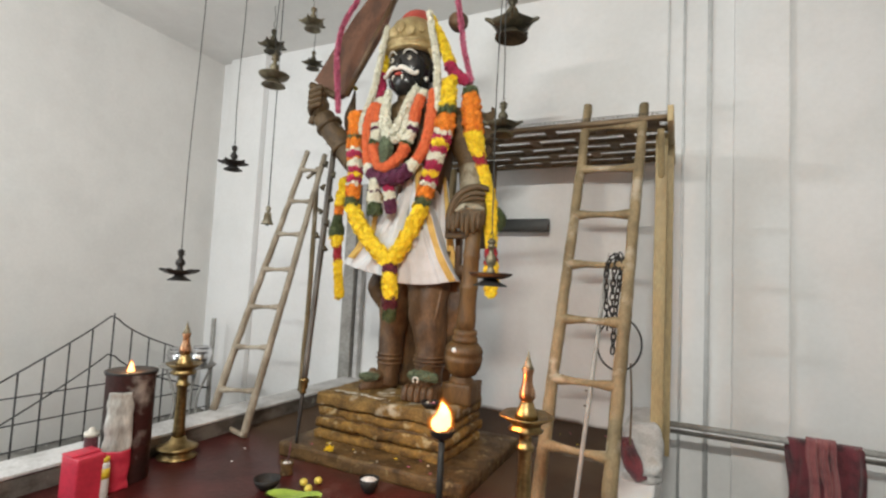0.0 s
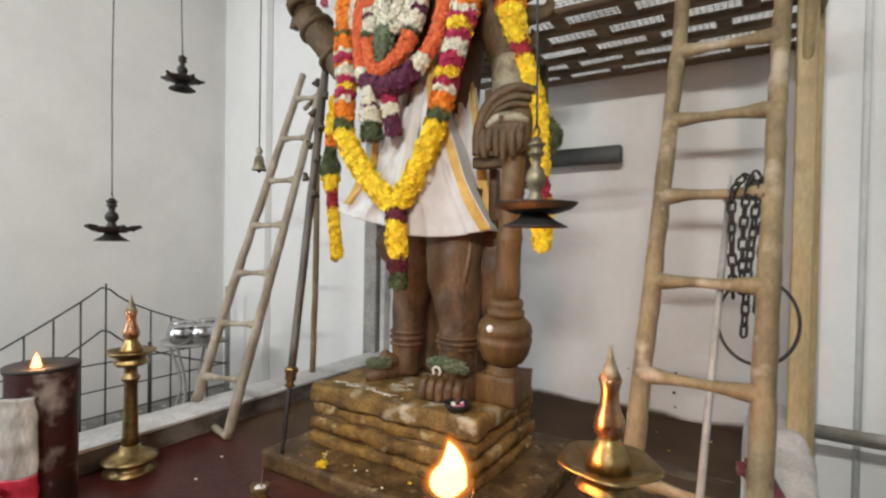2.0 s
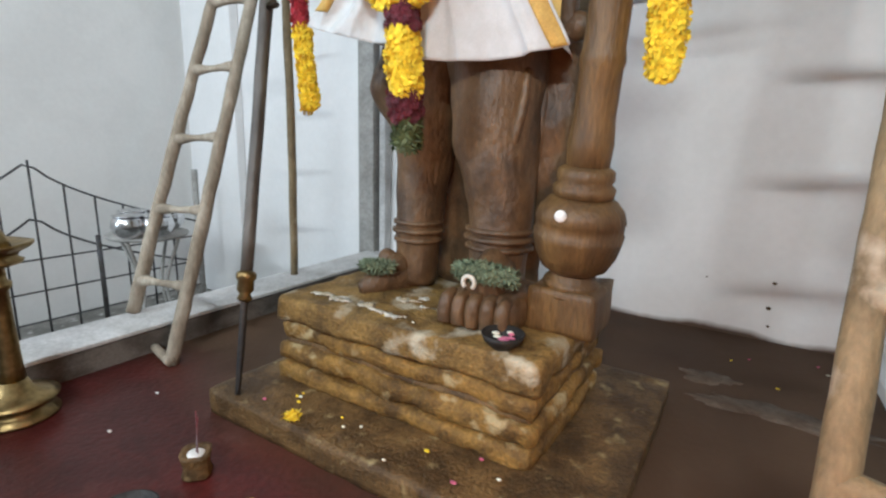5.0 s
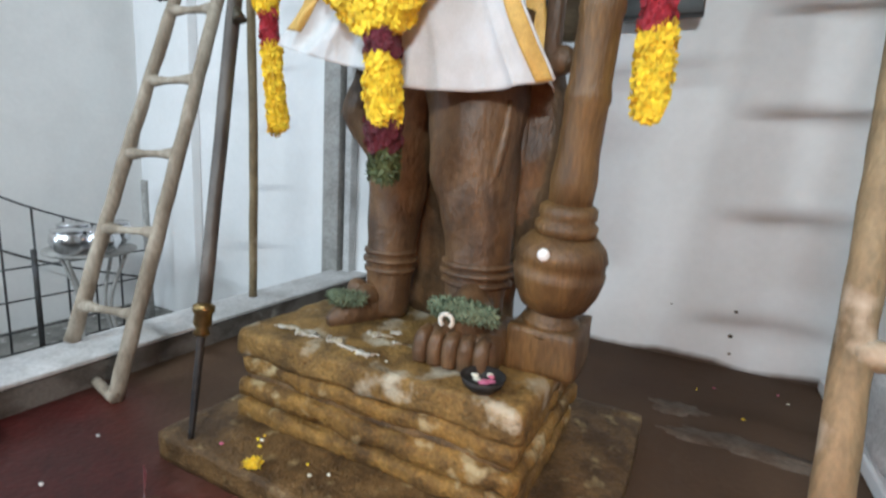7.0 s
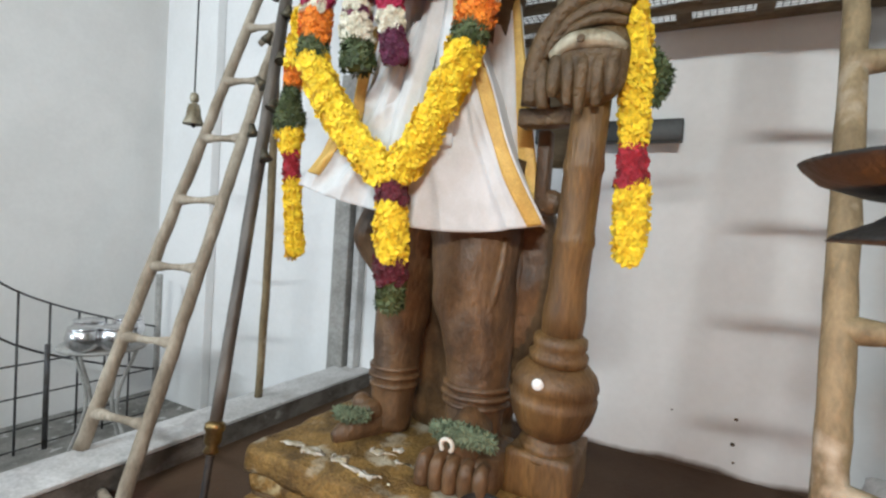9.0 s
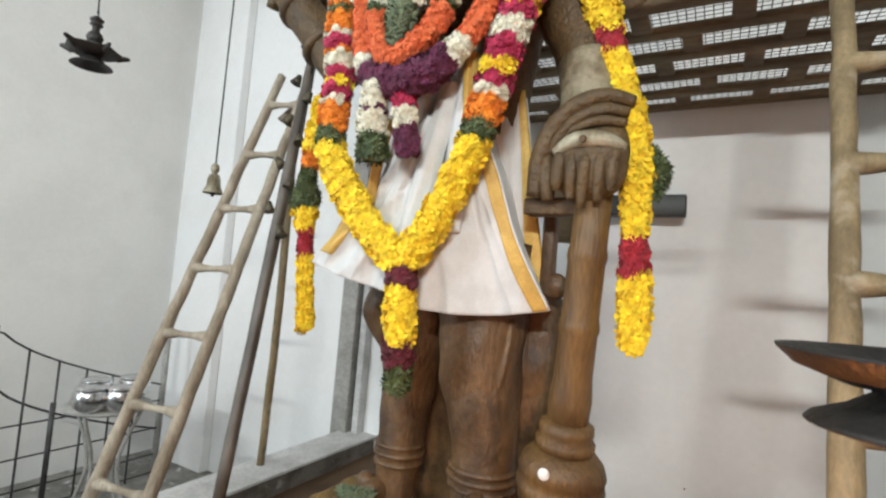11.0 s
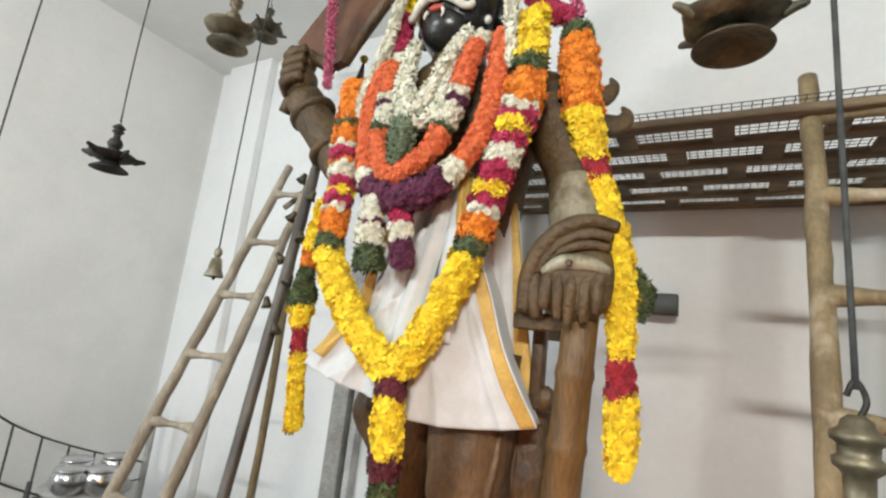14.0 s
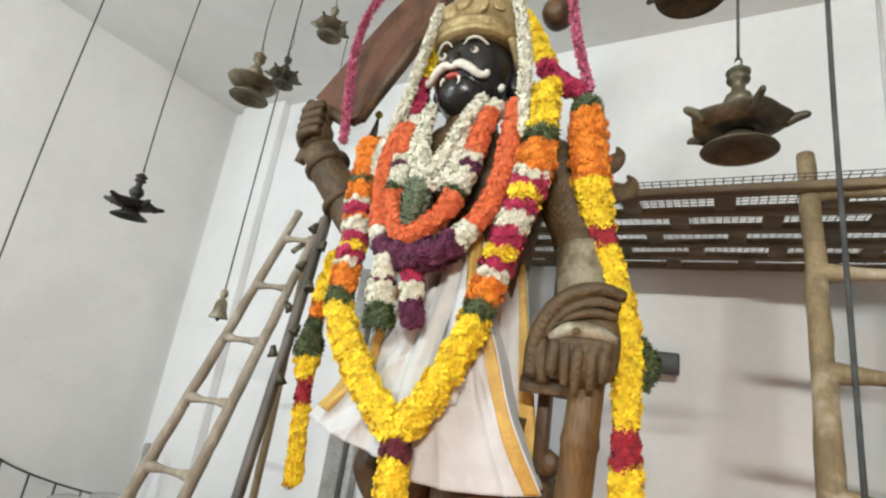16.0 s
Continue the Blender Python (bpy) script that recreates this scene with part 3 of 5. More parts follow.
cap = part("cap", stone((-2.395, 3.33, 0.347), (-1.265, 4.06, 0.452), 0.018, 0.011), CAP_STONE, plinth, "cap slab with paste stains")
rng = random.Random(5)
for k in range(9):
    x, y = rng.uniform(-2.27, -1.74), rng.uniform(3.38, 3.66)
    V, Fc = ball((x, y, 0.453), (rng.uniform(0.02, 0.075), rng.uniform(0.008, 0.022), 0.004), 40, 8)
    part("paste_smear", ([Vector(v) + Vector((*noise.noise_vector(Vector(v) * 28)[:2], 0)) * 0.045 + Vector((*noise.noise_vector(Vector(v) * 90)[:2], 0)) * 0.012 for v in V], Fc), PASTE, cap, "dried white paste")


# ---- statue: one mesh, several paints ----
def statue():
    pieces = []

    def add(g, k):
        pieces.append((g, k))
    # legs and feet (0 wood, 1 black, 2 gold, 3 white, 4 red, 5 pale wood, 6 silver, 7 ashen wood)
    add(tube([(-1.60, 3.70, 0.48, 0.10), (-1.60, 3.71, 0.60, 0.105), (-1.60, 3.72, 0.74, 0.115), (-1.605, 3.73, 0.86, 0.125), (-1.625, 3.74, 0.98, 0.145), (-1.645, 3.75, 1.08, 0.162), (-1.655, 3.76, 1.2, 0.168), (-1.665, 3.78, 1.34, 0.185), (-1.70, 3.82, 1.55, 0.24)], seg=36, rough=0.010), 0)
    add(tube([(-2.04, 3.80, 0.47, 0.09), (-2.035, 3.81, 0.62, 0.094), (-2.03, 3.82, 0.80, 0.105), (-2.025, 3.83, 0.96, 0.118), (-2.02, 3.83, 1.06, 0.128), (-1.99, 3.83, 1.25, 0.15), (-1.96, 3.83, 1.5, 0.22)], seg=32, rough=0.010), 0)
    # carved hem folds and anklets on the legs
    for z, r in ((0.70, 0.128), (0.735, 0.135), (0.765, 0.130)):
        add(lathe([(r - 0.025, z - 0.014), (r, z - 0.006), (r, z + 0.006), (r - 0.025, z + 0.014)], (-1.60, 3.722, 0), 30, 7, 0.012), 0)
    for z, r in ((0.66, 0.108), (0.70, 0.114), (0.735, 0.110)):
        add(lathe([(r - 0.022, z - 0.014), (r, z - 0.006), (r, z + 0.006), (r - 0.022, z + 0.014)], (-2.033, 3.812, 0), 28, 6, 0.015), 0)
    for k in range(5):
        x = -1.74 + 0.055 * k
        add(tube([(x + 0.01, 3.645 + 0.02 * abs(k - 2), 1.32, 0.012), (x, 3.615 + 0.018 * abs(k - 2), 1.15, 0.016), (x * 0.5 - 0.80, 3.632 + 0.016 * abs(k - 2), 0.98, 0.011), (x * 0.4 - 0.965, 3.64 + 0.013 * abs(k - 2), 0.80, 0.006)], seg=8, rough=0.006), 0)
    # drapery sheet behind the legs, added to darken the shaded gap; carved folds beside
    add(tube([(-1.80, 4.0, 0.44, 0.26), (-1.80, 4.0, 0.8, 0.27), (-1.79, 4.0, 1.2, 0.30), (-1.79, 3.98, 1.5, 0.31)], seg=26, flat=0.22, rough=0.012), 0)
    add(tube([(-1.56, 3.90, 1.46, 0.15), (-1.515, 3.89, 1.30, 0.150), (-1.50, 3.88, 1.15, 0.148), (-1.51, 3.87, 0.98, 0.125), (-1.53, 3.86, 0.84, 0.09), (-1.56, 3.84, 0.66, 0.05)], seg=20, flat=0.7, rough=0.012), 0)
    for k in range(3):
        x = -1.50 + 0.045 * k
        add(tube([(x, 3.80 + 0.02 * k, 1.36, 0.014), (x + 0.01, 3.785 + 0.025 * k, 1.15, 0.017), (x - 0.02 * k - 0.01, 3.79 + 0.02 * k, 0.9, 0.012)], seg=8, rough=0.006), 0)
    add(tube([(-2.14, 3.82, 1.42, 0.09), (-2.19, 3.80, 1.30, 0.08), (-2.17, 3.80, 1.20, 0.05), (-2.12, 3.81, 1.10, 0.02)], seg=14, rough=0.018), 0)
    for bx, bz, br in ((-2.12, 0.575, 0.045), (-2.08, 0.55, 0.055)):
        add(ball((bx, 3.71, bz), (br, br, br), 14, 9, 0.014), 0)
    # feet with toes
    add(box((-1.69, 3.485, 0.435), (-1.425, 3.80, 0.575), 0.045, 0.006), 0)
    for i in range(5):
        x = -1.672 + i * 0.053
        add(tube([(x, 3.515, 0.556, 0.022), (x, 3.478, 0.545, 0.0255), (x, 3.462 + 0.003 * i, 0.505, 0.027), (x, 3.456 + 0.004 * i, 0.464, 0.025)], seg=12, rough=0.005), 0)
    add(tube([(-1.585, 3.72, 0.60, 0.13), (-1.565, 3.60, 0.585, 0.125), (-1.56, 3.51, 0.565, 0.10)], seg=18, flat=0.6, rough=0.006), 0)
    add(tube([(-2.02, 3.86, 0.5, 0.09), (-2.07, 3.72, 0.49, 0.08), (-2.12, 3.60, 0.475, 0.055), (-2.14, 3.55, 0.465, 0.03)], seg=14, flat=0.65, rough=0.008), 0)
    # trunk, chest and shoulders
    add(tube([(-1.83, 3.84, 1.52, 0.30), (-1.83, 3.83, 1.66, 0.31), (-1.84, 3.82, 1.95, 0.27), (-1.85, 3.80, 2.25, 0.30), (-1.86, 3.77, 2.55, 0.36), (-1.87, 3.75, 2.72, 0.30), (-1.87, 3.74, 2.82, 0.14)], seg=30, flat=0.72), 5)
    add(ball((-1.87, 3.64, 2.64), (0.24, 0.17, 0.24), 26, 16, 0.006), 5)
    add(tube([(-2.50, 3.74, 2.60, 0.055), (-2.585, 3.79, 2.84, 0.065), (-2.575, 3.80, 2.96, 0.04), (-2.556, 3.80, 3.10, 0.008)], seg=12, flat=0.5, rough=0.006), 5)
    add(tube([(-1.87, 3.70, 2.74, 0.15), (-1.87, 3.68, 2.90, 0.125)], seg=18), 5)
    add(tube([(-1.87, 3.69, 2.85, 0.112), (-1.87, 3.67, 3.0, 0.11)], seg=18), 1)
    for s in (-1, 1):
        add(ball((-1.885 + s * 0.195, 3.58, 3.0), (0.017, 0.015, 0.02), 10, 8), 3)
    for sx in (-2.25, -1.47):
        add(ball((sx, 3.74, 2.66), (0.13, 0.13, 0.13), rough=0.006), 0)
    # head, face and crown
    add(ball((-1.87, 3.66, 3.11), (0.20, 0.20, 0.25), 28, 18), 1)
    add(ball((-1.885, 3.475, 3.10), (0.032, 0.05, 0.06), 12, 8), 1)
    add(ball((-1.88, 3.58, 2.985), (0.13, 0.12, 0.11), 18, 10), 1)
    for s in (-1, 1):
        add(tube([(-1.885, 3.450, 3.062, 0.014), (-1.885 + s * 0.04, 3.447, 3.068, 0.020), (-1.885 + s * 0.085, 3.457, 3.046, 0.020), (-1.885 + s * 0.122, 3.482, 3.022, 0.017), (-1.885 + s * 0.15, 3.50, 3.026, 0.016), (-1.885 + s * 0.155, 3.50, 3.045, 0.012)], seg=10), 3)
        add(ball((-1.885 + s * 0.08, 3.486, 3.152), (0.024, 0.018, 0.022), 14, 10), 3)
        add(ball((-1.885 + s * 0.08, 3.471, 3.152), (0.011, 0.010, 0.012), 10, 6), 1)
        add(tube([(-1.885 + s * 0.03, 3.468, 3.185, 0.004), (-1.885 + s * 0.055, 3.468, 3.215, 0.006), (-1.885 + s * 0.095, 3.485, 3.222, 0.007), (-1.885 + s * 0.135, 3.515, 3.195, 0.004)], seg=8), 3)
        add(tube([(-1.885 + s * 0.038, 3.457, 3.008, 0.009), (-1.885 + s * 0.046, 3.45, 2.982, 0.005), (-1.885 + s * 0.04, 3.448, 2.965, 0.003)], seg=8), 3)
        add(ball((-1.87 + s * 0.205, 3.68, 3.07), (0.03, 0.05, 0.075), 10, 8), 1)
    add(ball((-1.885, 3.462, 3.024), (0.038, 0.014, 0.015), 12, 8), 4)
    add(lathe([(0.195, 3.235), (0.225, 3.24), (0.236, 3.255), (0.226, 3.272), (0.226, 3.285), (0.24, 3.295), (0.24, 3.31), (0.226, 3.32), (0.226, 3.37), (0.215, 3.43), (0.175, 3.50), (0.12, 3.54)], (-1.87, 3.66, 0), 36), 2)
    for a in (-2.35, -1.95, -1.57, -1.2, -0.8):
        add(lathe([(0.022, 0.0), (0.034, 0.006), (0.03, 0.014), (0.018, 0.01)], (-1.87 + 0.22 * math.cos(a), 3.66 + 0.22 * math.sin(a), 3.385), 14, axis=Vector((math.cos(a), math.sin(a), 0.1)).to_track_quat("Z", "Y").to_matrix()), 2)
    for s in (-1, 1):
        add(tube([(-1.87 + s * 0.205, 3.56, 3.25, 0.02), (-1.87 + s * 0.222, 3.62, 3.19, 0.026), (-1.87 + s * 0.222, 3.68, 3.12, 0.022), (-1.87 + s * 0.215, 3.70, 3.06, 0.012)], seg=10), 2)
    for a, z in ((-1.9, 3.37), (-1.57, 3.40), (-1.2, 3.37)):
        add(ball((-1.87 + 0.225 * math.cos(a), 3.66 + 0.225 * math.sin(a), z), (0.045, 0.02, 0.05), 12, 8), 2)
    add(ball((-1.86, 3.70, 3.50), (0.17, 0.17, 0.16), 22, 12), 4)
    add(ball((-1.56, 3.86, 3.60), (0.085, 0.085, 0.085), 16, 10, 0.012), 0)
    # raised arm with bangles and fist
    add(tube([(-2.24, 3.74, 2.66, 0.12), (-2.36, 3.72, 2.48, 0.10), (-2.45, 3.68, 2.40, 0.095)], seg=16, rough=0.006), 5)
    add(tube([(-2.43, 3.69, 2.36, 0.095), (-2.54, 3.65, 2.53, 0.10), (-2.66, 3.62, 2.68, 0.10), (-2.74, 3.60, 2.80, 0.10)], seg=16, rough=0.008), 5)
    for f in (0.35, 0.8):
        p = Vector((-2.43, 3.69, 2.36)).lerp(Vector((-2.74, 3.60, 2.80)), f)
        ax = Vector((-0.31, -0.09, 0.44)).to_track_quat("Z", "Y").to_matrix()
        add(lathe([(0.10, -0.022), (0.124, -0.012), (0.124, 0.012), (0.10, 0.022)], p, 22, axis=ax), 5)
    add(ball((-2.79, 3.59, 2.90), (0.10, 0.09, 0.10), 16, 10, 0.012), 5)
    for i in range(4):
        z = 2.84 + i * 0.05
        add(tube([(-2.86, 3.58, z, 0.028), (-2.80, 3.50, z + 0.02, 0.03), (-2.70, 3.52, z + 0.05, 0.026)], seg=10, rough=0.004), 5)
    add(tube([(-2.88, 3.60, 2.74, 0.03), (-2.80, 3.60, 2.92, 0.045), (-2.73, 3.60, 3.07, 0.05)], seg=12, rough=0.006), 5)
    # lowered arm resting on the club
    add(tube([(-1.46, 3.74, 2.68, 0.13), (-1.37, 3.72, 2.48, 0.125), (-1.31, 3.70, 2.30, 0.105), (-1.27, 3.66, 2.10, 0.095), (-1.255, 3.63, 1.98, 0.10)], seg=18, rough=0.007), 5)
    add(tube([(-1.295, 3.685, 2.26, 0.104), (-1.27, 3.655, 2.12, 0.104), (-1.262, 3.645, 2.05, 0.106)], seg=20, rough=0.006), 7)
    add(tube([(-1.24, 3.60, 2.0, 0.085), (-1.235, 3.575, 1.93, 0.118), (-1.235, 3.56, 1.87, 0.126), (-1.24, 3.56, 1.80, 0.110), (-1.245, 3.575, 1.75, 0.06)], seg=22, flat=0.5, rough=0.008), 5)
    for i, low_z in enumerate((1.775, 1.745, 1.715, 1.735, 1.765)):
        x = -1.325 + i * 0.043
        add(tube([(x + 0.006, 3.525, 1.89, 0.020), (x, 3.505 + 0.006 * abs(i - 2), 1.85, 0.022), (x - 0.004 + 0.004 * (i % 2), 3.508 + 0.005 * abs(i - 2), 1.80, 0.0205), (x - 0.006 + 0.007 * (i % 2), 3.525, low_z, 0.013)], seg=12, rough=0.006), 5)
    add(tube([(-1.345, 3.535, 1.90, 0.018), (-1.29, 3.508, 1.925, 0.024), (-1.235, 3.502, 1.932, 0.027), (-1.17, 3.512, 1.925, 0.024), (-1.125, 3.545, 1.905, 0.016)], seg=14, flat=0.7, rough=0.004), 6)
    add(lathe([(0.007, 0.0), (0.013, 0.003), (0.011, 0.008), (0.004, 0.004)], (-1.243, 3.476, 1.925), 12, axis=Vector((0, -1, -0.1)).to_track_quat("Z", "Y").to_matrix()), 5)
    # scarf fold looped over the wrist and falling beside the hand
    add(tube([(-1.12, 3.60, 2.075, 0.022), (-1.20, 3.56, 2.085, 0.030), (-1.29, 3.545, 2.055, 0.034), (-1.365, 3.55, 1.98, 0.036), (-1.405, 3.565, 1.88, 0.036), (-1.42, 3.58, 1.76, 0.034)], seg=14, rough=0.006), 5)
    add(tube([(-1.13, 3.575, 2.03, 0.018), (-1.20, 3.54, 2.035, 0.022), (-1.28, 3.53, 2.005, 0.022), (-1.34, 3.535, 1.945, 0.018), (-1.365, 3.545, 1.90, 0.010)], seg=12, rough=0.006), 5)
    add(tube([(-1.13, 3.56, 1.99, 0.014), (-1.20, 3.53, 1.995, 0.018), (-1.27, 3.522, 1.975, 0.016), (-1.32, 3.53, 1.945, 0.008)], seg=12, rough=0.005), 5)
    add(tube([(-1.375, 3.56, 1.90, 0.020), (-1.378, 3.56, 1.82, 0.026), (-1.372, 3.57, 1.75, 0.022)], seg=12, rough=0.008), 5)
    add(box((-1.47, 3.60, 1.705), (-1.22, 3.68, 1.765), 0.008), 5)
    add(box((-1.44, 3.74, 1.42), (-1.39, 3.80, 1.72), 0.012), 0)
    add(ball((-1.39, 3.77, 1.46), (0.06, 0.035, 0.05), 12, 8), 0)
    # leaf-shaped arm ornaments
    for z, ex in ((2.80, 0.15), (2.66, 0.21), (2.49, 0.12)):
        add(tube([(-1.40, 3.78, z - 0.14, 0.11), (-1.32, 3.84, z - 0.09, 0.085), (-1.40 + ex, 3.89, z - 0.06, 0.05), (-1.37 + ex, 3.91, z - 0.01, 0.026), (-1.39 + ex, 3.92, z + 0.03, 0.008)], seg=12, flat=0.5, rough=0.01), 5)
    add(tube([(-2.36, 3.80, 2.62, 0.06), (-2.31, 3.82, 2.80, 0.045), (-2.27, 3.82, 2.93, 0.012)], seg=10, flat=0.5), 5)
    V, Fc, K = [], [], []
    for (v, f), k in pieces:
        o = len(V)
        V += [tuple(x) for x in v]
        Fc += [tuple(i + o for i in q) for q in f]
        K += [k] * len(f)
    ob = mesh_ob("statue", V, Fc, [CARVED, BLACKFACE, GOLD, WHITEPAINT, REDPAINT, ARMWOOD, SILVER, ASHEN])
    ob.data.polygons.foreach_set("material_index", K)
    return tagged(ob, "tall carved brown wooden guardian statue with a black face", "statue")


statue()

club = thing("club", "golden-brown turned wooden club standing upright on the plinth", "club", (-1.32, 3.71, 0.45))
C0 = Vector((-1.322, 3.71, 0.45))
axis = (Vector((-1.222, 3.60, 1.80)) - C0).to_track_quat("Z", "Y").to_matrix()
part("shaft", lathe([(0.066, 0.52), (0.072, 0.64), (0.070, 0.66), (0.064, 0.72), (0.064, 0.86), (0.069, 0.88), (0.067, 0.90), (0.062, 0.92), (0.061, 1.10), (0.066, 1.12), (0.064, 1.14), (0.060, 1.16), (0.058, 1.44)], C0, 26, axis=axis), CLUBWOOD, club)
part("collar", lathe([(0.07, 0.46), (0.098, 0.475), (0.10, 0.50), (0.085, 0.515), (0.092, 0.53), (0.09, 0.555), (0.068, 0.57)], C0, 28, axis=axis), CLUBWOOD, club)
club_head = part("head", lathe([(0.07, 0.205), (0.11, 0.23), (0.135, 0.28), (0.146, 0.33), (0.149, 0.35), (0.144, 0.355), (0.144, 0.39), (0.148, 0.395), (0.137, 0.43), (0.11, 0.46), (0.07, 0.475)], C0, 36, axis=axis), CLUBWOOD, club)
part("base_block", stone((-1.435, 3.60, 0.445), (-1.195, 3.86, 0.605), 0.012, 0.006), CLUBWOOD, club, "squared timber block under the club")
part("foot", lathe([(0.100, 0.13), (0.104, 0.145), (0.092, 0.152), (0.094, 0.16), (0.097, 0.168), (0.092, 0.18), (0.078, 0.188), (0.08, 0.21)], C0, 28, axis=axis), CLUBWOOD, club)
part("paste_mark", ball((-1.313, 3.538, 0.862), (0.020, 0.010, 0.020), 14, 8), ASH, club_head, "round white paste mark")

solid("lime", ball((-2.556, 3.80, 3.118), (0.024, 0.024, 0.024), 14, 8), LIME, "small yellow-green lime stuck on a carved spike", "fruit")

sword = thing("sword", "broad red-brown wooden sword raised in the statue's fist", "sword", (-2.72, 3.6, 3.05))
d, wv, dep = Vector((0.30, 0.16, 0.75)).normalized(), Vector((0.86, 0.05, -0.40)).normalized(), Vector((-0.15, 0.95, -0.1)).normalized()
V, Fc = [], []
prof = [(0.0, 0.02, 0.16), (0.05, -0.17, 0.20), (0.35, -0.15, 0.21), (0.75, -0.12, 0.22), (1.05, -0.06, 0.17), (1.22, 0.06, 0.08)]
for s, a, b in prof:
    for w_, t_ in ((a, 0.0), (b, 0.0), (b + 0.012, 0.05), (a + 0.012, 0.05)):
        V.append(Vector((-2.72, 3.58, 3.03)) + d * s + wv * w_ + dep * t_)
for i in range(len(prof) - 1):
    for k in range(4):
        Fc.append((i * 4 + k, i * 4 + (k + 1) % 4, i * 4 + 4 + (k + 1) % 4, i * 4 + 4 + k))
Fc += [(3, 2, 1, 0), tuple(range(len(V) - 4, len(V)))]
blade = part("blade", (V, Fc), BLADE, sword, smooth=False)
part("spine", tube([Vector((-2.72, 3.60, 3.03)) + d * 0.04 + wv * 0.21, Vector((-2.72, 3.60, 3.03)) + d * 1.1 + wv * 0.17], 0.028, seg=10, straight=True), CARVED, blade, "dark thick back edge")
part("guard", tube([Vector((-2.72, 3.60, 3.03)) - wv * 0.19, Vector((-2.72, 3.60, 3.03)) + wv * 0.14], 0.034, seg=10, rough=0.012), ARMWOOD, sword)


# ---- the white cloth ----
def skirt():
    cloth = thing("waist_cloth", "white cotton waist cloth with gold borders, draped on the statue", "cloth", (-1.86, 3.84, 2.1))
    edge_l = spline([(-2.08, 3.56, 2.30), (-2.09, 3.53, 2.05), (-2.12, 3.50, 1.82), (-2.20, 3.475, 1.64), (-2.325, 3.455, 1.445)], 12)
    edge_r = spline([(-1.68, 3.55, 2.30), (-1.645, 3.53, 2.10), (-1.535, 3.53, 1.82), (-1.435, 3.55, 1.56), (-1.350, 3.60, 1.372)], 12)
    rows = len(edge_l) - 1

    def ridge(p):
        return 1 - 2.4 * abs(noise.noise(p))

    def front(u, v, lift=0.0):
        """A point of the front sheet: u across, v down; folds fan out from the knot at the waist."""
        i = min(int(v * rows), rows - 1)
        f = v * rows - i
        a, b = edge_l[i] * (1 - f) + edge_l[i + 1] * f, edge_r[i] * (1 - f) + edge_r[i + 1] * f
        p = a * (1 - u) + b * u
        mid = math.sin(math.pi * u)
        y = p[1] - 0.055 * mid ** 0.7 + 0.03
        grow = 0.25 + 0.75 * v
        fold = 0.027 * grow * ridge(Vector((u * 5.2 + 0.35 * v, v * 0.9, 1.7)))
        fold += 0.012 * grow * ridge(Vector((u * 11 - 1.2 * v, v * 1.6, 5.2)))
        fold += 0.004 * noise.noise(Vector((u * 24, v * 9, 2.1)))
        if u < 0.46:
            # tight creases drawn from the knot to the outer corner
            k = min(1, (0.46 - u) / 0.15)
            s = (p[2] - 1.45) * 0.9 + (p[0] + 2.32) * -0.62
            fold += 0.030 * k * ridge(Vector((s * 9, u * 1.3, 8.4))) * min(1, 2 * v)
        fold = min(fold, 0.05)
        z = p[2] + (-0.062 * mid + (0.034 if u < 0.46 else -0.012 * math.sin(math.pi * (u - 0.46) / 0.54)) * (1 if u < 0.42 else 1 - min(1, (u - 0.42) / 0.04) if u < 0.46 else 1)) * v ** 5
        return Vector((p[0] + fold * (0.5 - u) * 0.8, y - fold - lift, z))

    def sheet(fn, n, m, thick=0.004):
        V = [fn(i / n, j / m) for j in range(m + 1) for i in range(n + 1)]
        o = len(V)
        V += [v + Vector((0, thick, 0)) for v in V]
        Fc = []
        for j in range(m):
            for i in range(n):
                q = j * (n + 1) + i
                Fc += [(q, q + n + 1, q + n + 2, q + 1), (o + q, o + q + 1, o + q + n + 2, o + q + n + 1)]
        for i in range(n):
            q = m * (n + 1) + i
            Fc.append((q, o + q, o + q + 1, q + 1))
        for j in range(m):
            for i in (0, n):
                q = j * (n + 1) + i
                Fc.append((q, q + n + 1, o + q + n + 1, o + q))
        return V, Fc
    drape = part("drape", sheet(front, 150, 90), CLOTH, cloth)

    def rear(u, v):
        a = front(u, v)
        y0 = front(0, v).y * (1 - u) + front(1, v).y * u
        return Vector((-1.84 + (a.x + 1.84) * 0.95, y0 + 0.004 + 0.55 * math.sqrt(max(0, 1 - (2 * u - 1) ** 2)) + 0.012 * math.sin(u * 40), a.z))
    part("drape_back", sheet(rear, 60, 24), CLOTH, cloth)
    # gold borders along the two free edges
    part("border", sheet(lambda u, v: front(0.952 + 0.050 * u - 0.05 * (1 - v) * (1 - u), 0.14 + 0.857 * v, 0.005), 6, 60), ZARI, drape, "gold thread border")
    part("border", sheet(lambda u, v: front(-0.004 + (0.15 - 0.06 * v) * u, 0.56 + 0.36 * v, 0.005), 6, 30), ZARI, drape, "gold thread border")
    part("edge_cord", tube([tuple(front(1.004, 0.14 + 0.857 * k / 24, 0.007)) for k in range(25)], 0.0045, seg=6, straight=True), CLOTH, drape, "white selvedge")

    # gathered fall of cloth hanging from the knot, and the small fold beside it
    def fall(x0, x1, w0, w1, top, low, y, k):
        def fn(u, v):
            x = x0 + (x1 - x0) * v ** 1.2 + (u - 0.5) * (w0 + (w1 - w0) * v)
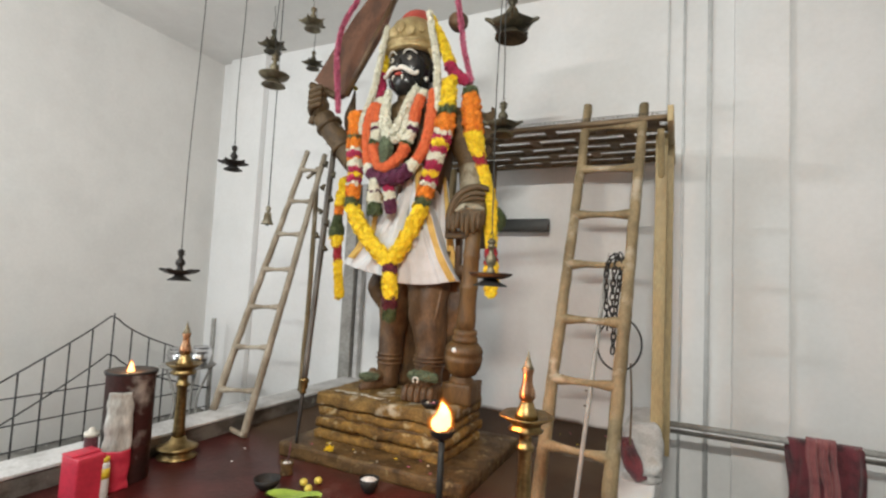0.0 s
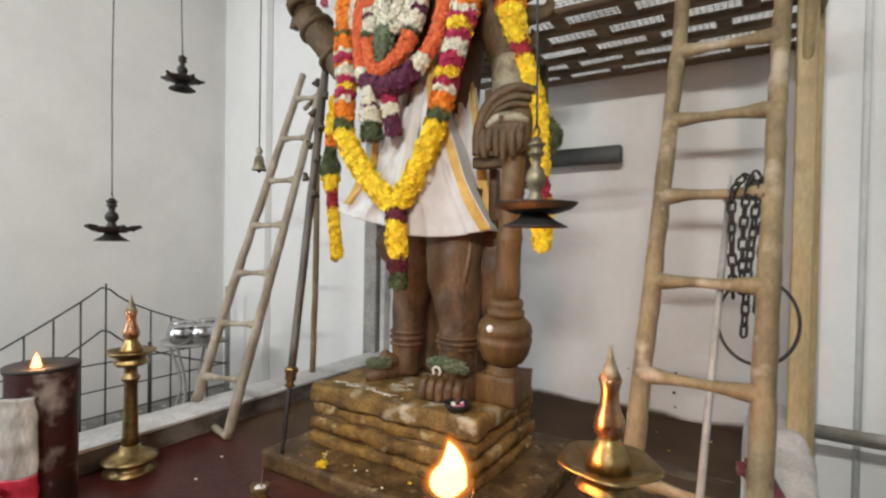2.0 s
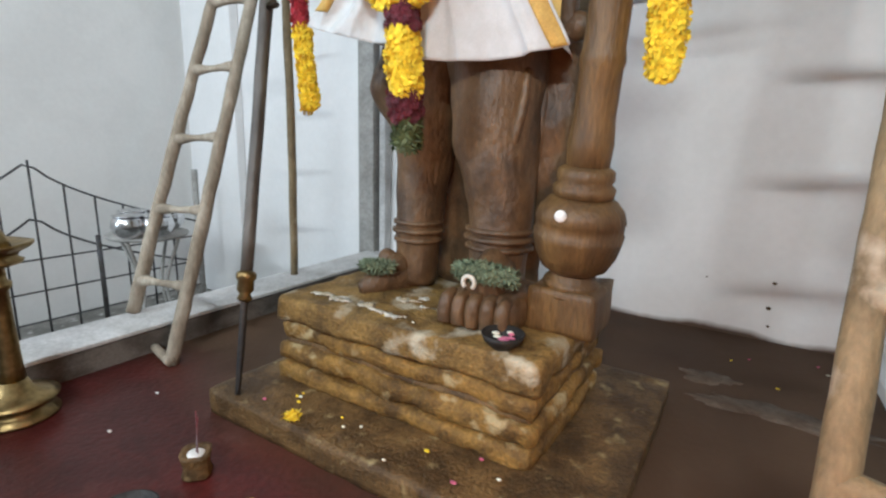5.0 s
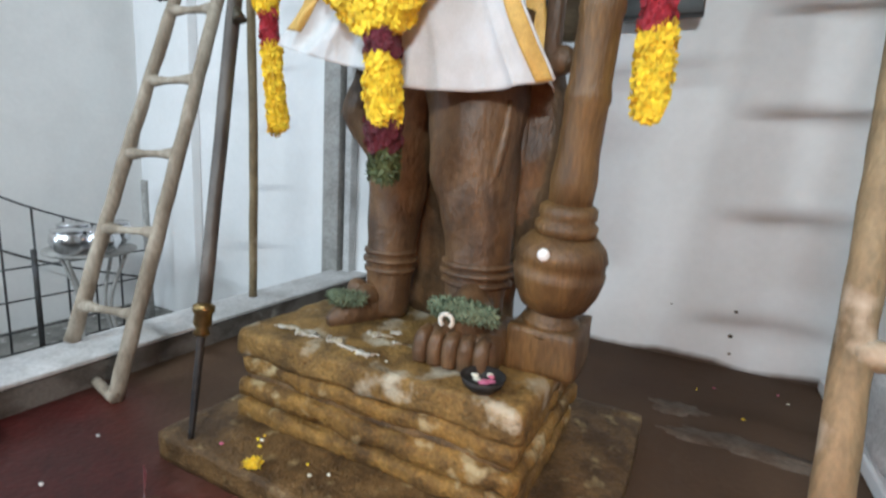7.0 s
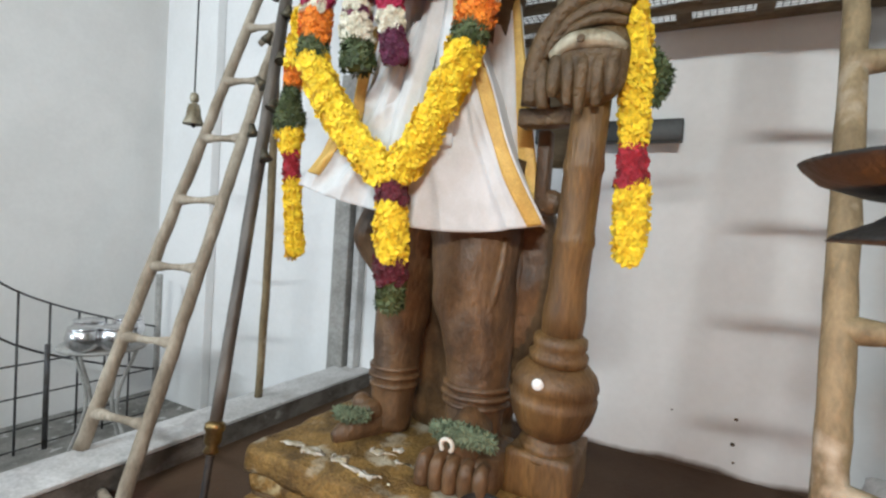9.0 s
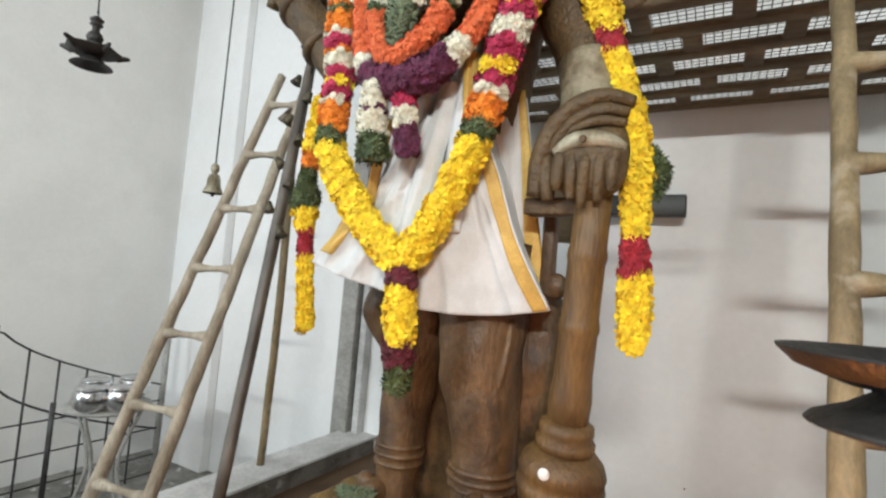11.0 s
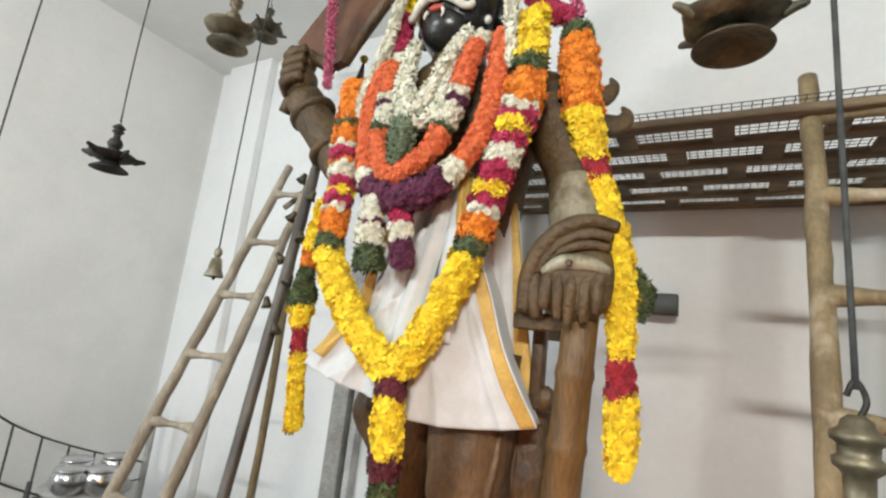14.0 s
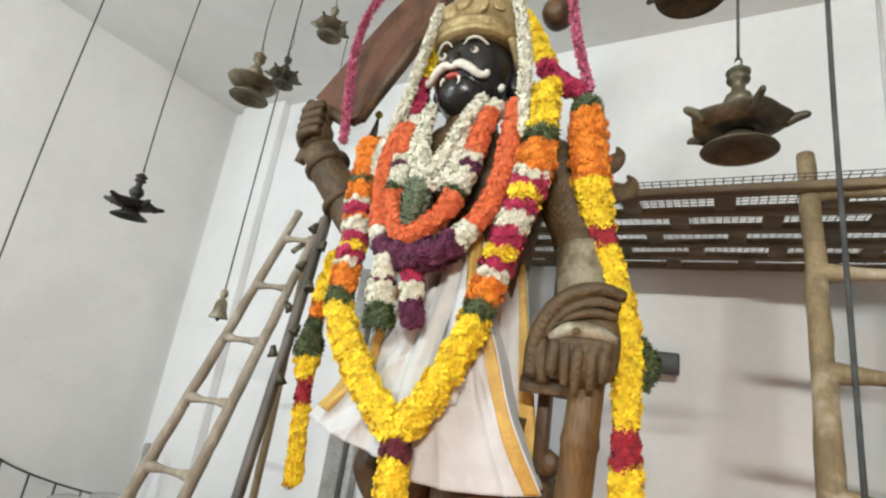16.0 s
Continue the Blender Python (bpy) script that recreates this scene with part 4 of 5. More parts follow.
            return Vector((x, y - 0.035 * math.sin(math.pi * u) - 0.008 * ridge(Vector((u * 2.6, v * 0.8, k))) - 0.02 * math.sin(math.pi * v), top + (low - top) * v))
        return sheet(fn, 24, 40)
    part("pleat", fall(-1.735, -1.885, 0.09, 0.135, 2.16, 1.50, 3.487, 3.3), CLOTH, cloth)
    part("pleat", fall(-1.80, -2.02, 0.10, 0.12, 2.05, 1.60, 3.50, 6.1), CLOTH, cloth)
    part("pleat", fall(-1.66, -1.71, 0.10, 0.10, 2.24, 1.62, 3.50, 9.7), CLOTH, cloth)
    part("border", fall(-1.655, -1.625, 0.055, 0.06, 2.26, 1.86, 3.482, 9.7), ZARI, drape, "gold thread border")
    part("border", fall(-1.985, -2.055, 0.03, 0.035, 2.05, 1.72, 3.49, 4.2), ZARI, drape, "gold thread border")
    back = thing("shawl", "sheer off-white shawl with a gold edge hanging behind the waist cloth", "cloth", (-1.5, 3.9, 2.2))
    V, Fc = [], []
    for lay in (0.0, 0.008):
        for i in range(13):
            f = i / 12
            for k in range(9):
                u = k / 8
                V.append((-1.65 + 0.06 * f + u * (0.09 + 0.06 * f), 3.68 + 0.10 * u + lay + 0.012 * math.sin(u * 14 + f * 3), 2.22 - f * (0.80 - 0.05 * u)))
    for lay in (0, 1):
        for i in range(12):
            for k in range(8):
                q = lay * 117 + i * 9 + k
                Fc.append((q, q + 1, q + 10, q + 9))
    part("panel", (V, Fc), CLOTH, back)
    part("edge", tube([(-1.585, 3.755, 2.22, 0.032), (-1.53, 3.755, 1.85, 0.042), (-1.46, 3.755, 1.43, 0.05)], seg=10, flat=0.25), ZARI, back, "gold edge")


skirt()

# ---- garlands ----
G = garland
G("long garland of marigolds and banded petals meeting in a yellow point", [(-2.30, 3.50, 2.74, 0.06), (-2.27, 3.46, 2.45, 0.062), (-2.23, 3.43, 2.25, 0.058), (-2.22, 3.41, 2.05, 0.055), (-2.20, 3.40, 1.90, 0.06), (-2.0, 3.39, 1.64, 0.06), (-1.845, 3.40, 1.50, 0.058)],
  [(16, "ora"), (3, "grn"), (7, "ora"), (2.5, "chr"), (4, "mag"), (2, "ora"), (5, "chr"), (4, "mag"), (2, "yel"), (4, "mag"), (2, "chr"), (8, "ora"), (6, "grn"), (46, "yel")], 11)
G("long garland of marigolds and banded petals meeting in a yellow point", [(-1.47, 3.56, 2.95, 0.055), (-1.455, 3.51, 2.70, 0.068), (-1.455, 3.47, 2.50, 0.07), (-1.51, 3.45, 2.28, 0.06), (-1.58, 3.46, 2.05, 0.058), (-1.62, 3.44, 1.88, 0.055), (-1.72, 3.42, 1.66, 0.058), (-1.815, 3.40, 1.50, 0.055)],
  [(19, "yel"), (5, "grn"), (10, "ora"), (2.5, "chr"), (3, "mag"), (3, "yel"), (4, "mag"), (5, "chr"), (6, "mag"), (2, "yel"), (4, "mag"), (2.5, "chr"), (7, "ora"), (5, "grn"), (36, "yel")], 12)
G("yellow marigold tassel with a crimson knot and fern tip", [(-1.83, 3.40, 1.48, 0.055), (-1.82, 3.40, 1.40, 0.052), (-1.815, 3.40, 1.24, 0.056), (-1.825, 3.43, 1.15, 0.05), (-1.84, 3.45, 1.05, 0.05)],
  [(16, "mrn"), (44, "yel"), (20, "mrn"), (26, "grn")], 13)
G("coral flower garland with white and purple bands, round the neck", [(-2.06, 3.50, 2.84, 0.036), (-2.06, 3.44, 2.71, 0.042), (-2.02, 3.40, 2.54, 0.042), (-2.02, 3.37, 2.40, 0.042), (-1.97, 3.35, 2.28, 0.04), (-1.90, 3.33, 2.21, 0.04), (-1.82, 3.34, 2.25, 0.04), (-1.75, 3.36, 2.33, 0.04), (-1.735, 3.39, 2.42, 0.045), (-1.70, 3.41, 2.54, 0.042), (-1.68, 3.44, 2.72, 0.04), (-1.66, 3.50, 2.86, 0.036)],
  [(4, "chr"), (13, "sal"), (2.5, "chr"), (2, "pur"), (5, "chr"), (3, "grn"), (34, "sal"), (3, "grn"), (5.5, "chr"), (2.5, "pur"), (2.5, "chr"), (15, "sal"), (4, "chr")], 14)
G("outer coral flower garland with purple centre, on the chest", [(-2.12, 3.48, 2.80, 0.038), (-2.13, 3.43, 2.57, 0.04), (-2.075, 3.39, 2.28, 0.04), (-1.98, 3.36, 2.17, 0.055), (-1.84, 3.34, 2.13, 0.065), (-1.72, 3.35, 2.17, 0.055), (-1.655, 3.38, 2.25, 0.042), (-1.59, 3.42, 2.38, 0.042), (-1.565, 3.45, 2.58, 0.042), (-1.57, 3.50, 2.85, 0.04)],
  [(40, "sal"), (5, "chr"), (28, "pur"), (6, "chr"), (44, "sal")], 15)
G("short white and purple flower pendant with green tip", [(-1.955, 3.33, 2.13, 0.042), (-1.965, 3.335, 2.0, 0.05), (-1.95, 3.34, 1.86, 0.06)], [(30, "chr"), (7, "pur"), (26, "chr"), (30, "grn")], 16)
G("short magenta and purple flower pendant", [(-1.84, 3.34, 2.12, 0.04), (-1.835, 3.35, 2.0, 0.042), (-1.82, 3.37, 1.88, 0.045)], [(30, "mag"), (20, "chr"), (32, "pur")], 17)
G("white jasmine strand hanging from the crown", [(-2.02, 3.47, 3.44, 0.022), (-2.07, 3.45, 3.09, 0.024), (-2.12, 3.45, 2.86, 0.026), (-2.21, 3.46, 2.66, 0.026), (-2.2, 3.45, 2.56, 0.02)], [(1, "whi")], 18)
G("white jasmine strand hanging from the crown", [(-1.64, 3.48, 3.50, 0.026), (-1.555, 3.49, 3.08, 0.028), (-1.535, 3.48, 2.86, 0.028), (-1.515, 3.47, 2.68, 0.028)], [(1, "whi")], 19)
G("white jasmine necklace strand on the chest", [(-1.99, 3.48, 2.84, 0.03), (-1.985, 3.43, 2.66, 0.034), (-1.93, 3.39, 2.52, 0.036), (-1.83, 3.38, 2.45, 0.036), (-1.76, 3.40, 2.54, 0.034), (-1.755, 3.43, 2.66, 0.03), (-1.72, 3.49, 2.82, 0.028)], [(1, "whi")], 20)
G("white jasmine necklace strand close round the neck", [(-1.99, 3.50, 2.90, 0.03), (-1.965, 3.44, 2.76, 0.034), (-1.93, 3.40, 2.60, 0.036), (-1.875, 3.38, 2.50, 0.034), (-1.80, 3.395, 2.62, 0.034), (-1.755, 3.44, 2.78, 0.034), (-1.73, 3.50, 2.90, 0.03)], [(1, "whi")], 31)
sheaf = G("sheaf of feathery green sprigs in the garland loop", [(-1.90, 3.37, 2.45, 0.05), (-1.89, 3.35, 2.36, 0.055), (-1.90, 3.34, 2.27, 0.03)], [(1, "grn")], 21)
G("long side garland of orange, yellow and red flowers", [(-1.305, 3.60, 2.88, 0.055), (-1.295, 3.60, 2.77, 0.068), (-1.26, 3.61, 2.49, 0.068), (-1.22, 3.62, 2.36, 0.046), (-1.20, 3.63, 2.27, 0.045), (-1.16, 3.64, 2.13, 0.05), (-1.11, 3.64, 1.92, 0.052), (-1.10, 3.65, 1.66, 0.042), (-1.09, 3.66, 1.45, 0.05), (-1.09, 3.67, 1.29, 0.044)],
  [(6, "grn"), (31, "ora"), (20, "yel"), (8, "red"), (66, "yel"), (13, "red"), (23, "yel")], 22)
G("dark green fern tuft tied to the side garland", [(-1.075, 3.67, 1.93, 0.025), (-1.045, 3.68, 1.86, 0.045), (-1.06, 3.69, 1.78, 0.03)], [(1, "grn")], 23)
G("thin pink oleander strand above the shoulder", [(-1.44, 3.58, 3.62, 0.016), (-1.40, 3.58, 3.40, 0.017), (-1.36, 3.58, 3.17, 0.018), (-1.30, 3.60, 2.94, 0.018)], [(1, "pnk")], 24)
G("thin pink oleander strand hanging from the sword", [(-2.36, 3.50, 3.76, 0.016), (-2.50, 3.49, 3.54, 0.018), (-2.55, 3.50, 3.30, 0.020), (-2.54, 3.52, 3.05, 0.021), (-2.52, 3.53, 2.80, 0.020)], [(1, "pnk")], 25)
G("narrow side garland of yellow and orange flowers with fern", [(-2.40, 3.52, 2.2, 0.03), (-2.43, 3.53, 2.05, 0.035), (-2.46, 3.54, 1.86, 0.038), (-2.47, 3.55, 1.75, 0.065), (-2.455, 3.55, 1.62, 0.034), (-2.44, 3.55, 1.50, 0.032), (-2.40, 3.55, 1.20, 0.036)],
  [(22, "yel"), (7, "ora"), (17, "grn"), (9, "yel"), (11, "red"), (28, "yel")], 26)
G("yellow and magenta flower strip beside the head", [(-2.09, 3.56, 3.32, 0.035), (-2.10, 3.55, 3.12, 0.04), (-2.10, 3.53, 3.02, 0.045), (-2.08, 3.52, 2.86, 0.045)], [(24, "yel"), (20, "mag")], 27)
G("yellow and crimson flower strip from crown to shoulder", [(-1.75, 3.68, 3.60, 0.03), (-1.60, 3.65, 3.34, 0.035), (-1.49, 3.63, 3.08, 0.045), (-1.41, 3.62, 2.99, 0.045), (-1.32, 3.61, 2.94, 0.035)], [(60, "yel"), (30, "mag")], 28)
G("pale basil sprigs laid on the carved foot", [(-1.66, 3.52, 0.64, 0.03), (-1.56, 3.50, 0.65, 0.04), (-1.44, 3.52, 0.64, 0.03)], [(1, "grn")], 29, name="leaf_offering")
G("pale basil sprigs laid on the carved foot", [(-2.16, 3.60, 0.56, 0.025), (-2.10, 3.58, 0.565, 0.035), (-2.02, 3.62, 0.57, 0.025)], [(1, "grn")], 30, name="leaf_offering")
for ob in [o for o in bpy.data.objects if o.parent and (o.parent.name.startswith("leaf_offering") or o.parent == sheaf)]:
    ob.data.materials[0] = TULSI
solid("toe_ring", tube([(-1.584 + 0.022 * math.cos(a), 3.462, 0.618 + 0.022 * math.sin(a), 0.008) for a in np.linspace(-0.9, 4.1, 14)], seg=8, straight=True), WHITEPAINT, "small white shell ring on the carved foot", "ring")


# ---- ladders, rack and poles ----
def ladder(label, lf, lt, rf, rt, count, r, left, right, material, name="ladder"):
    whole = thing(name, label, "ladder", tuple(lf))
    lf, lt, rf, rt = (Vector(p) for p in (lf, lt, rf, rt))
    for a, b in ((lf, lt), (rf, rt)):
        pts = [a.lerp(b, f) + noise.noise_vector(a * 3 + Vector((f * 2.3, 0, 0))) * 0.010 for f in np.linspace(0, 1, 8)]
        pts[0], pts[-1] = a, b
        part("stile", tube([(*p, r * (1.12 - 0.22 * i / 7)) for i, p in enumerate(pts)], seg=14, rough=0.006), material, whole)
    for i in range(count):
        u = i / (count - 1)
        rise = 0.010 * math.sin(math.pi * u)
        a, b = lf.lerp(lt, left[0] + (left[1] - left[0]) * u + rise), rf.lerp(rt, right[0] + (right[1] - right[0]) * u + rise * 0.6)
        h = r * 0.95
        part("rung", tube([(*a, h * 1.15), (*a.lerp(b, 0.14), h * 0.95), (*a.lerp(b, 0.32), h * 0.66), (*a.lerp(b, 0.5), h * 0.6), (*a.lerp(b, 0.68), h * 0.66), (*a.lerp(b, 0.86), h * 0.95), (*b, h * 1.15)], seg=12, rough=0.004), material, whole)
    return whole


la = ladder("greyed timber step ladder standing astride the low ledge", (-3.50, 3.30, 0.142), (-3.34, 4.10, 2.66), (-3.05, 3.235, 0.0), (-3.14, 4.14, 2.62), 7, 0.03, (0.068, 0.915), (0.135, 0.93), GREYWOOD, name="step_ladder")
part("back_leg", tube([(-3.43, 4.33, 0.142, 0.026), (-3.33, 4.26, 1.2, 0.026), (-3.24, 4.16, 2.5, 0.024)], seg=12, rough=0.005), BAMBOO, la, "bamboo back leg")
part("brace", tube([(-3.34, 4.12, 2.38, 0.018), (-3.15, 4.15, 2.52, 0.018)], seg=10), GREYWOOD, la)
part("foot_bar", tube([(-3.22, 3.255, 0.035, 0.022), (-3.02, 3.22, 0.022, 0.022)], seg=10), GREYWOOD, la)

lb = ladder("weathered wooden ladder leaning on the timber rack", (-0.578, 3.23, 0.0), (-0.508, 4.20, 2.86), (-0.15, 3.01, 0.0), (-0.075, 4.145, 2.80), 7, 0.038, (0.127, 0.927), (0.145, 0.935), BAMBOO)

pole = thing("spear", "dark iron-shod staff with small brass bells, leaning beside the statue", "staff", (-2.39, 3.13, 0.1))
F0, T0 = Vector((-2.392, 3.128, 0.10)), Vector((-2.74, 3.80, 2.78))
part("shaft", tube([(*F0.lerp(T0, 0.16), 0.024), (*F0.lerp(T0, 0.5), 0.026), (*F0.lerp(T0, 0.8), 0.028), (*T0, 0.02)], seg=12, rough=0.006), mat("dark_staff_timber", (0.10, 0.085, 0.07), (0.05, 0.04, 0.032), 0.5, big=6, bump=0.3, streak=(1, 1, 0.3)), pole)
part("spike", tube([(*F0, 0.010), (*F0.lerp(T0, 0.06), 0.014), (*F0.lerp(T0, 0.15), 0.015)], seg=10), IRON, pole, "black iron spike")
AX = (T0 - F0).to_track_quat("Z", "Y").to_matrix()
part("ferrule", lathe([(0.018, -0.06), (0.03, -0.05), (0.02, -0.03), (0.032, -0.015), (0.03, 0.02), (0.038, 0.03), (0.038, 0.05), (0.026, 0.06)], F0.lerp(T0, 0.15), 18, axis=AX), BRASS, pole, "brass ferrule")
rng = random.Random(3)
for k in range(11):
    f = 0.56 + k * 0.042
    p = F0.lerp(T0, f) + Vector((0.05 * (-1) ** k, -0.02, 0))
    part("bell", lathe([(0.004, 0.03), (0.012, 0.025), (0.018, 0.0), (0.028, -0.025), (0.022, -0.022)], p, 12, axis=Matrix.Rotation(rng.uniform(-0.7, 0.7), 3, "Y") @ Matrix.Rotation(rng.uniform(-0.5, 0.5), 3, "X")), OLDBRASS, pole, "blackened bell")

rack = thing("timber_rack", "long dark timber rack of slatted beams and wire mesh on posts", "rack", (-0.9, 4.6, 2.6))
rng = random.Random(8)
X0, X1 = -2.25, 0.09
ys = [4.04, 4.285, 4.53, 4.78, 5.03, 5.26]
for y in ys:
    part("beam", box((X0, y, 2.642), (X1, y + 0.085, 2.678), 0.012, 0.005), RACKWOOD, rack)
for i in range(len(ys) - 1):
    x = X0 + 0.2 + 0.17 * (i % 2) + 0.03 * i
    while x < X1 - 0.1:
        part("spacer", box((x, ys[i] + 0.08, 2.645), (x + 0.085, ys[i + 1] + 0.005, 2.672), 0.008), RACKWOOD, rack)
        x += 0.40
mesh = []
for k in range(int((X1 - X0) / 0.035)):
    x = X0 + k * 0.035
    mesh.append(tube([(x, 4.0, 2.683), (x, 5.32, 2.683)], 0.0022, seg=4, straight=True))
for k in range(38):
    y = 4.0 + k * 0.035
    mesh.append(tube([(X0, y, 2.685), (X1, y, 2.685)], 0.0022, seg=4, straight=True))
part("wire_mesh", geo(*mesh), WIRE, rack, "pale wire mesh")
part("end_board", box((X1 + 0.002, 3.97, 2.60), (X1 + 0.045, 5.3, 2.72), 0.006, 0.003), POSTPAINT, rack)
part("post", box((0.0, 4.40, 0.05), (0.09, 4.50, 2.645), 0.008, 0.003), POSTPAINT, rack, "square ochre post")
part("post", box((0.055, 4.62, 0.05), (0.135, 4.70, 2.645), 0.008, 0.003), POSTPAINT, rack, "square ochre post")
part("post", box((-2.2, 5.14, 0.0), (-2.12, 5.22, 2.645), 0.008, 0.003), POSTPAINT, rack, "square ochre post")
part("bracket", tube([(0.045, 4.45, 2.25, 0.025), (0.045, 4.15, 2.6, 0.025)], seg=8), POSTPAINT, rack)
def plaster_heap():
    V, Fc = stone((-0.185, 3.86, 0.05), (0.09, 4.88, 0.36), 0.06, 0.02, 0.03)
    out = []
    for v in V:
        t = min(1, max(0, (v[1] - 3.86) / 0.45))
        out.append((v[0] + 0.05 * (1 - t) * (v[2] - 0.05), v[1], 0.05 + (v[2] - 0.05) * (0.45 + 0.55 * t)))
    return out, Fc


solid("post_footing", plaster_heap(), CURB_TOP, "rough white plastered footing round the rack post", "footing")

solid("wall_bar", box((-1.92, 5.16, 1.94), (-1.04, 5.25, 2.07), 0.008), BLACKPAINT, "black painted timber bar on the back wall", "bar")
solid("hanging_board", box((-1.66, 4.55, 1.70), (-1.42, 4.62, 2.55), 0.01, 0.004), RACKWOOD, "dark upright board behind the statue", "board")

# iron rod, hoop and chain on the ladder
rod = thing("iron_rod", "pale iron rod with a pointed head leaning on the ladder", "rod", (-0.33, 3.06, 0.0))
part("bar", tube([(-0.335, 3.05, 0.0, 0.014), (-0.27, 3.735, 1.50, 0.013)], seg=10, straight=True), PIPE, rod)
part("point", lathe([(0.016, 0.0), (0.022, 0.01), (0.022, 0.03), (0.012, 0.05), (0.002, 0.14)], (-0.27, 3.735, 1.50), 12, axis=Vector((0.065, 0.685, 1.5)).to_track_quat("Z", "Y").to_matrix()), PIPE, rod)
solid("iron_hoop", tube([(-0.155 + 0.135 * math.cos(a), 3.53 + 0.06 * math.sin(a), 1.02 + 0.16 * math.sin(a), 0.0065) for a in np.linspace(0, 2 * math.pi, 40)], seg=8, straight=True), IRON, "thin black iron hoop hanging on the ladder", "hoop")


def chain(points):
    whole = thing("iron_chain", "heavy black iron chain looped over a ladder rung", "chain", points[0])
    S = np.array(spline(points, 30))
    L = np.concatenate([[0], np.cumsum(np.linalg.norm(np.diff(S, axis=0), axis=1))])
    n = int(L[-1] / 0.043)
    for i in range(n):
        c = np.array([np.interp((i + 0.5) / n * L[-1], L, S[:, j]) for j in range(3)])
        e = np.array([np.interp(min(1, (i + 0.9) / n) * L[-1], L, S[:, j]) for j in range(3)])
        q = Vector(e - c).to_track_quat("Z", "Y").to_matrix() @ Matrix.Rotation(math.pi / 2 * (i % 2), 3, "Z")
        link = [tuple(Vector(c) + q @ Vector((0.014 * math.cos(a), 0, 0.015 * math.sin(a) + (0.013 if math.sin(a) > 0 else -0.013)))) for a in np.linspace(0, 2 * math.pi, 15)]
        part("link", tube(link, 0.0055, seg=6, straight=True), IRON, whole)


chain([(-0.24, 3.60, 1.10), (-0.25, 3.60, 1.35), (-0.25, 3.62, 1.53), (-0.20, 3.68, 1.60), (-0.17, 3.62, 1.50), (-0.19, 3.58, 1.2), (-0.20, 3.57, 0.95)])
chain([(-0.21, 3.59, 1.12), (-0.21, 3.60, 1.40), (-0.19, 3.64, 1.59), (-0.15, 3.62, 1.54), (-0.145, 3.58, 1.25), (-0.16, 3.56, 1.05)])

# pipe rail with cloths
rail = thing("pipe_rail", "grey painted pipe rail in front of the white wall", "rail", (0.05, 4.75, 0.28))
part("pipe", tube([(0.02, 4.75, 0.285), (3.8, 4.75, 0.30)], 0.024, seg=14, straight=True), PIPE, rail)
part("stub", tube([(0.06, 4.75, 0.26), (0.06, 4.75, 0.40)], 0.035, seg=12, straight=True), PIPE, rail)
part("lower_pipe", tube([(0.02, 5.0, 0.17), (3.8, 5.0, 0.17)], 0.02, seg=12, straight=True), PIPE, rail)


def hung_cloth(label, x0, x1, y, z, drop, material, seed, name="towel"):
    V, Fc = [], []
    rr = random.Random(seed)
    ph = rr.uniform(0, 6)
    nx, nz = 26, 22
    for lay in (0, 0.008):
        for j in range(nz + 1):
            f = j / nz * 2 - 1
            for i in range(nx + 1):
                u = i / nx
                wob = 0.022 * math.sin(u * 17 + ph + f) + 0.014 * math.sin(u * 31 + 2 * f + ph)
                side = -1 if f > 0 else 1
                ang = min(1.0, abs(f) / 0.1)
                yy = y - (0.032 + lay) * math.sin(ang * math.pi / 2) * (1 if f > 0 else -1) - (wob if abs(f) > 0.12 else wob * 0.2)
                zz = z + (0.032 + lay) * math.cos(ang * math.pi / 2) - max(0, abs(f) - 0.1) * drop * (1 + 0.1 * math.sin(u * 9 + ph))
                V.append((x0 + (x1 - x0) * u + 0.015 * math.sin(f * 5 + ph), yy, zz))
    o = (nx + 1) * (nz + 1)
    for lay in (0, o):
        for j in range(nz):
            for i in range(nx):
                q = lay + j * (nx + 1) + i
                Fc.append((q, q + 1, q + nx + 2, q + nx + 1))
    return solid(name, (V, Fc), material, label, "cloth", "cloths on the rail")


hung_cloth("dark maroon towel hung over the pipe rail", 0.95, 1.40, 4.75, 0.285, 0.55, MAROON, 2)
hung_cloth("faded red cloth hung over the pipe rail", 1.06, 1.24, 4.72, 0.31, 0.50, PINKCLOTH, 5)
def crumpled(c, r, seed):
    V, Fc = ball(c, r, 40, 24)
    c, k = Vector(c), Vector((seed, 1.7, 0.4))
    out = []
    for v in V:
        v = Vector(v)
        f = 1 - abs(noise.noise(v * 22 + k)) * 1.1 + 0.45 * noise.noise(v * 9 + k)
        w = c + (v - c) * max(0.35, f)
        out.append((w.x, w.y, max(c.z - r[2] * 0.5, w.z)))
    return out, Fc


rag = thing("rag", "twisted maroon rag lying over the white plaster footing", "rag", (-0.11, 3.96, 0.23))
part("knot", crumpled((-0.15, 3.97, 0.265), (0.075, 0.07, 0.065), 3.1), MAROON, rag)
part("twist", tube([(-0.14, 3.96, 0.26, 0.045), (-0.11, 3.90, 0.21, 0.05), (-0.08, 3.87, 0.16, 0.042), (-0.04, 3.86, 0.12, 0.034), (0.01, 3.86, 0.12, 0.016)], seg=16, rough=0.03), MAROON, rag)
part("twist", tube([(-0.125, 3.96, 0.27, 0.035), (-0.075, 3.91, 0.23, 0.034), (-0.045, 3.87, 0.17, 0.034), (-0.055, 3.85, 0.11, 0.024)], seg=14, rough=0.024), MAROON, rag)
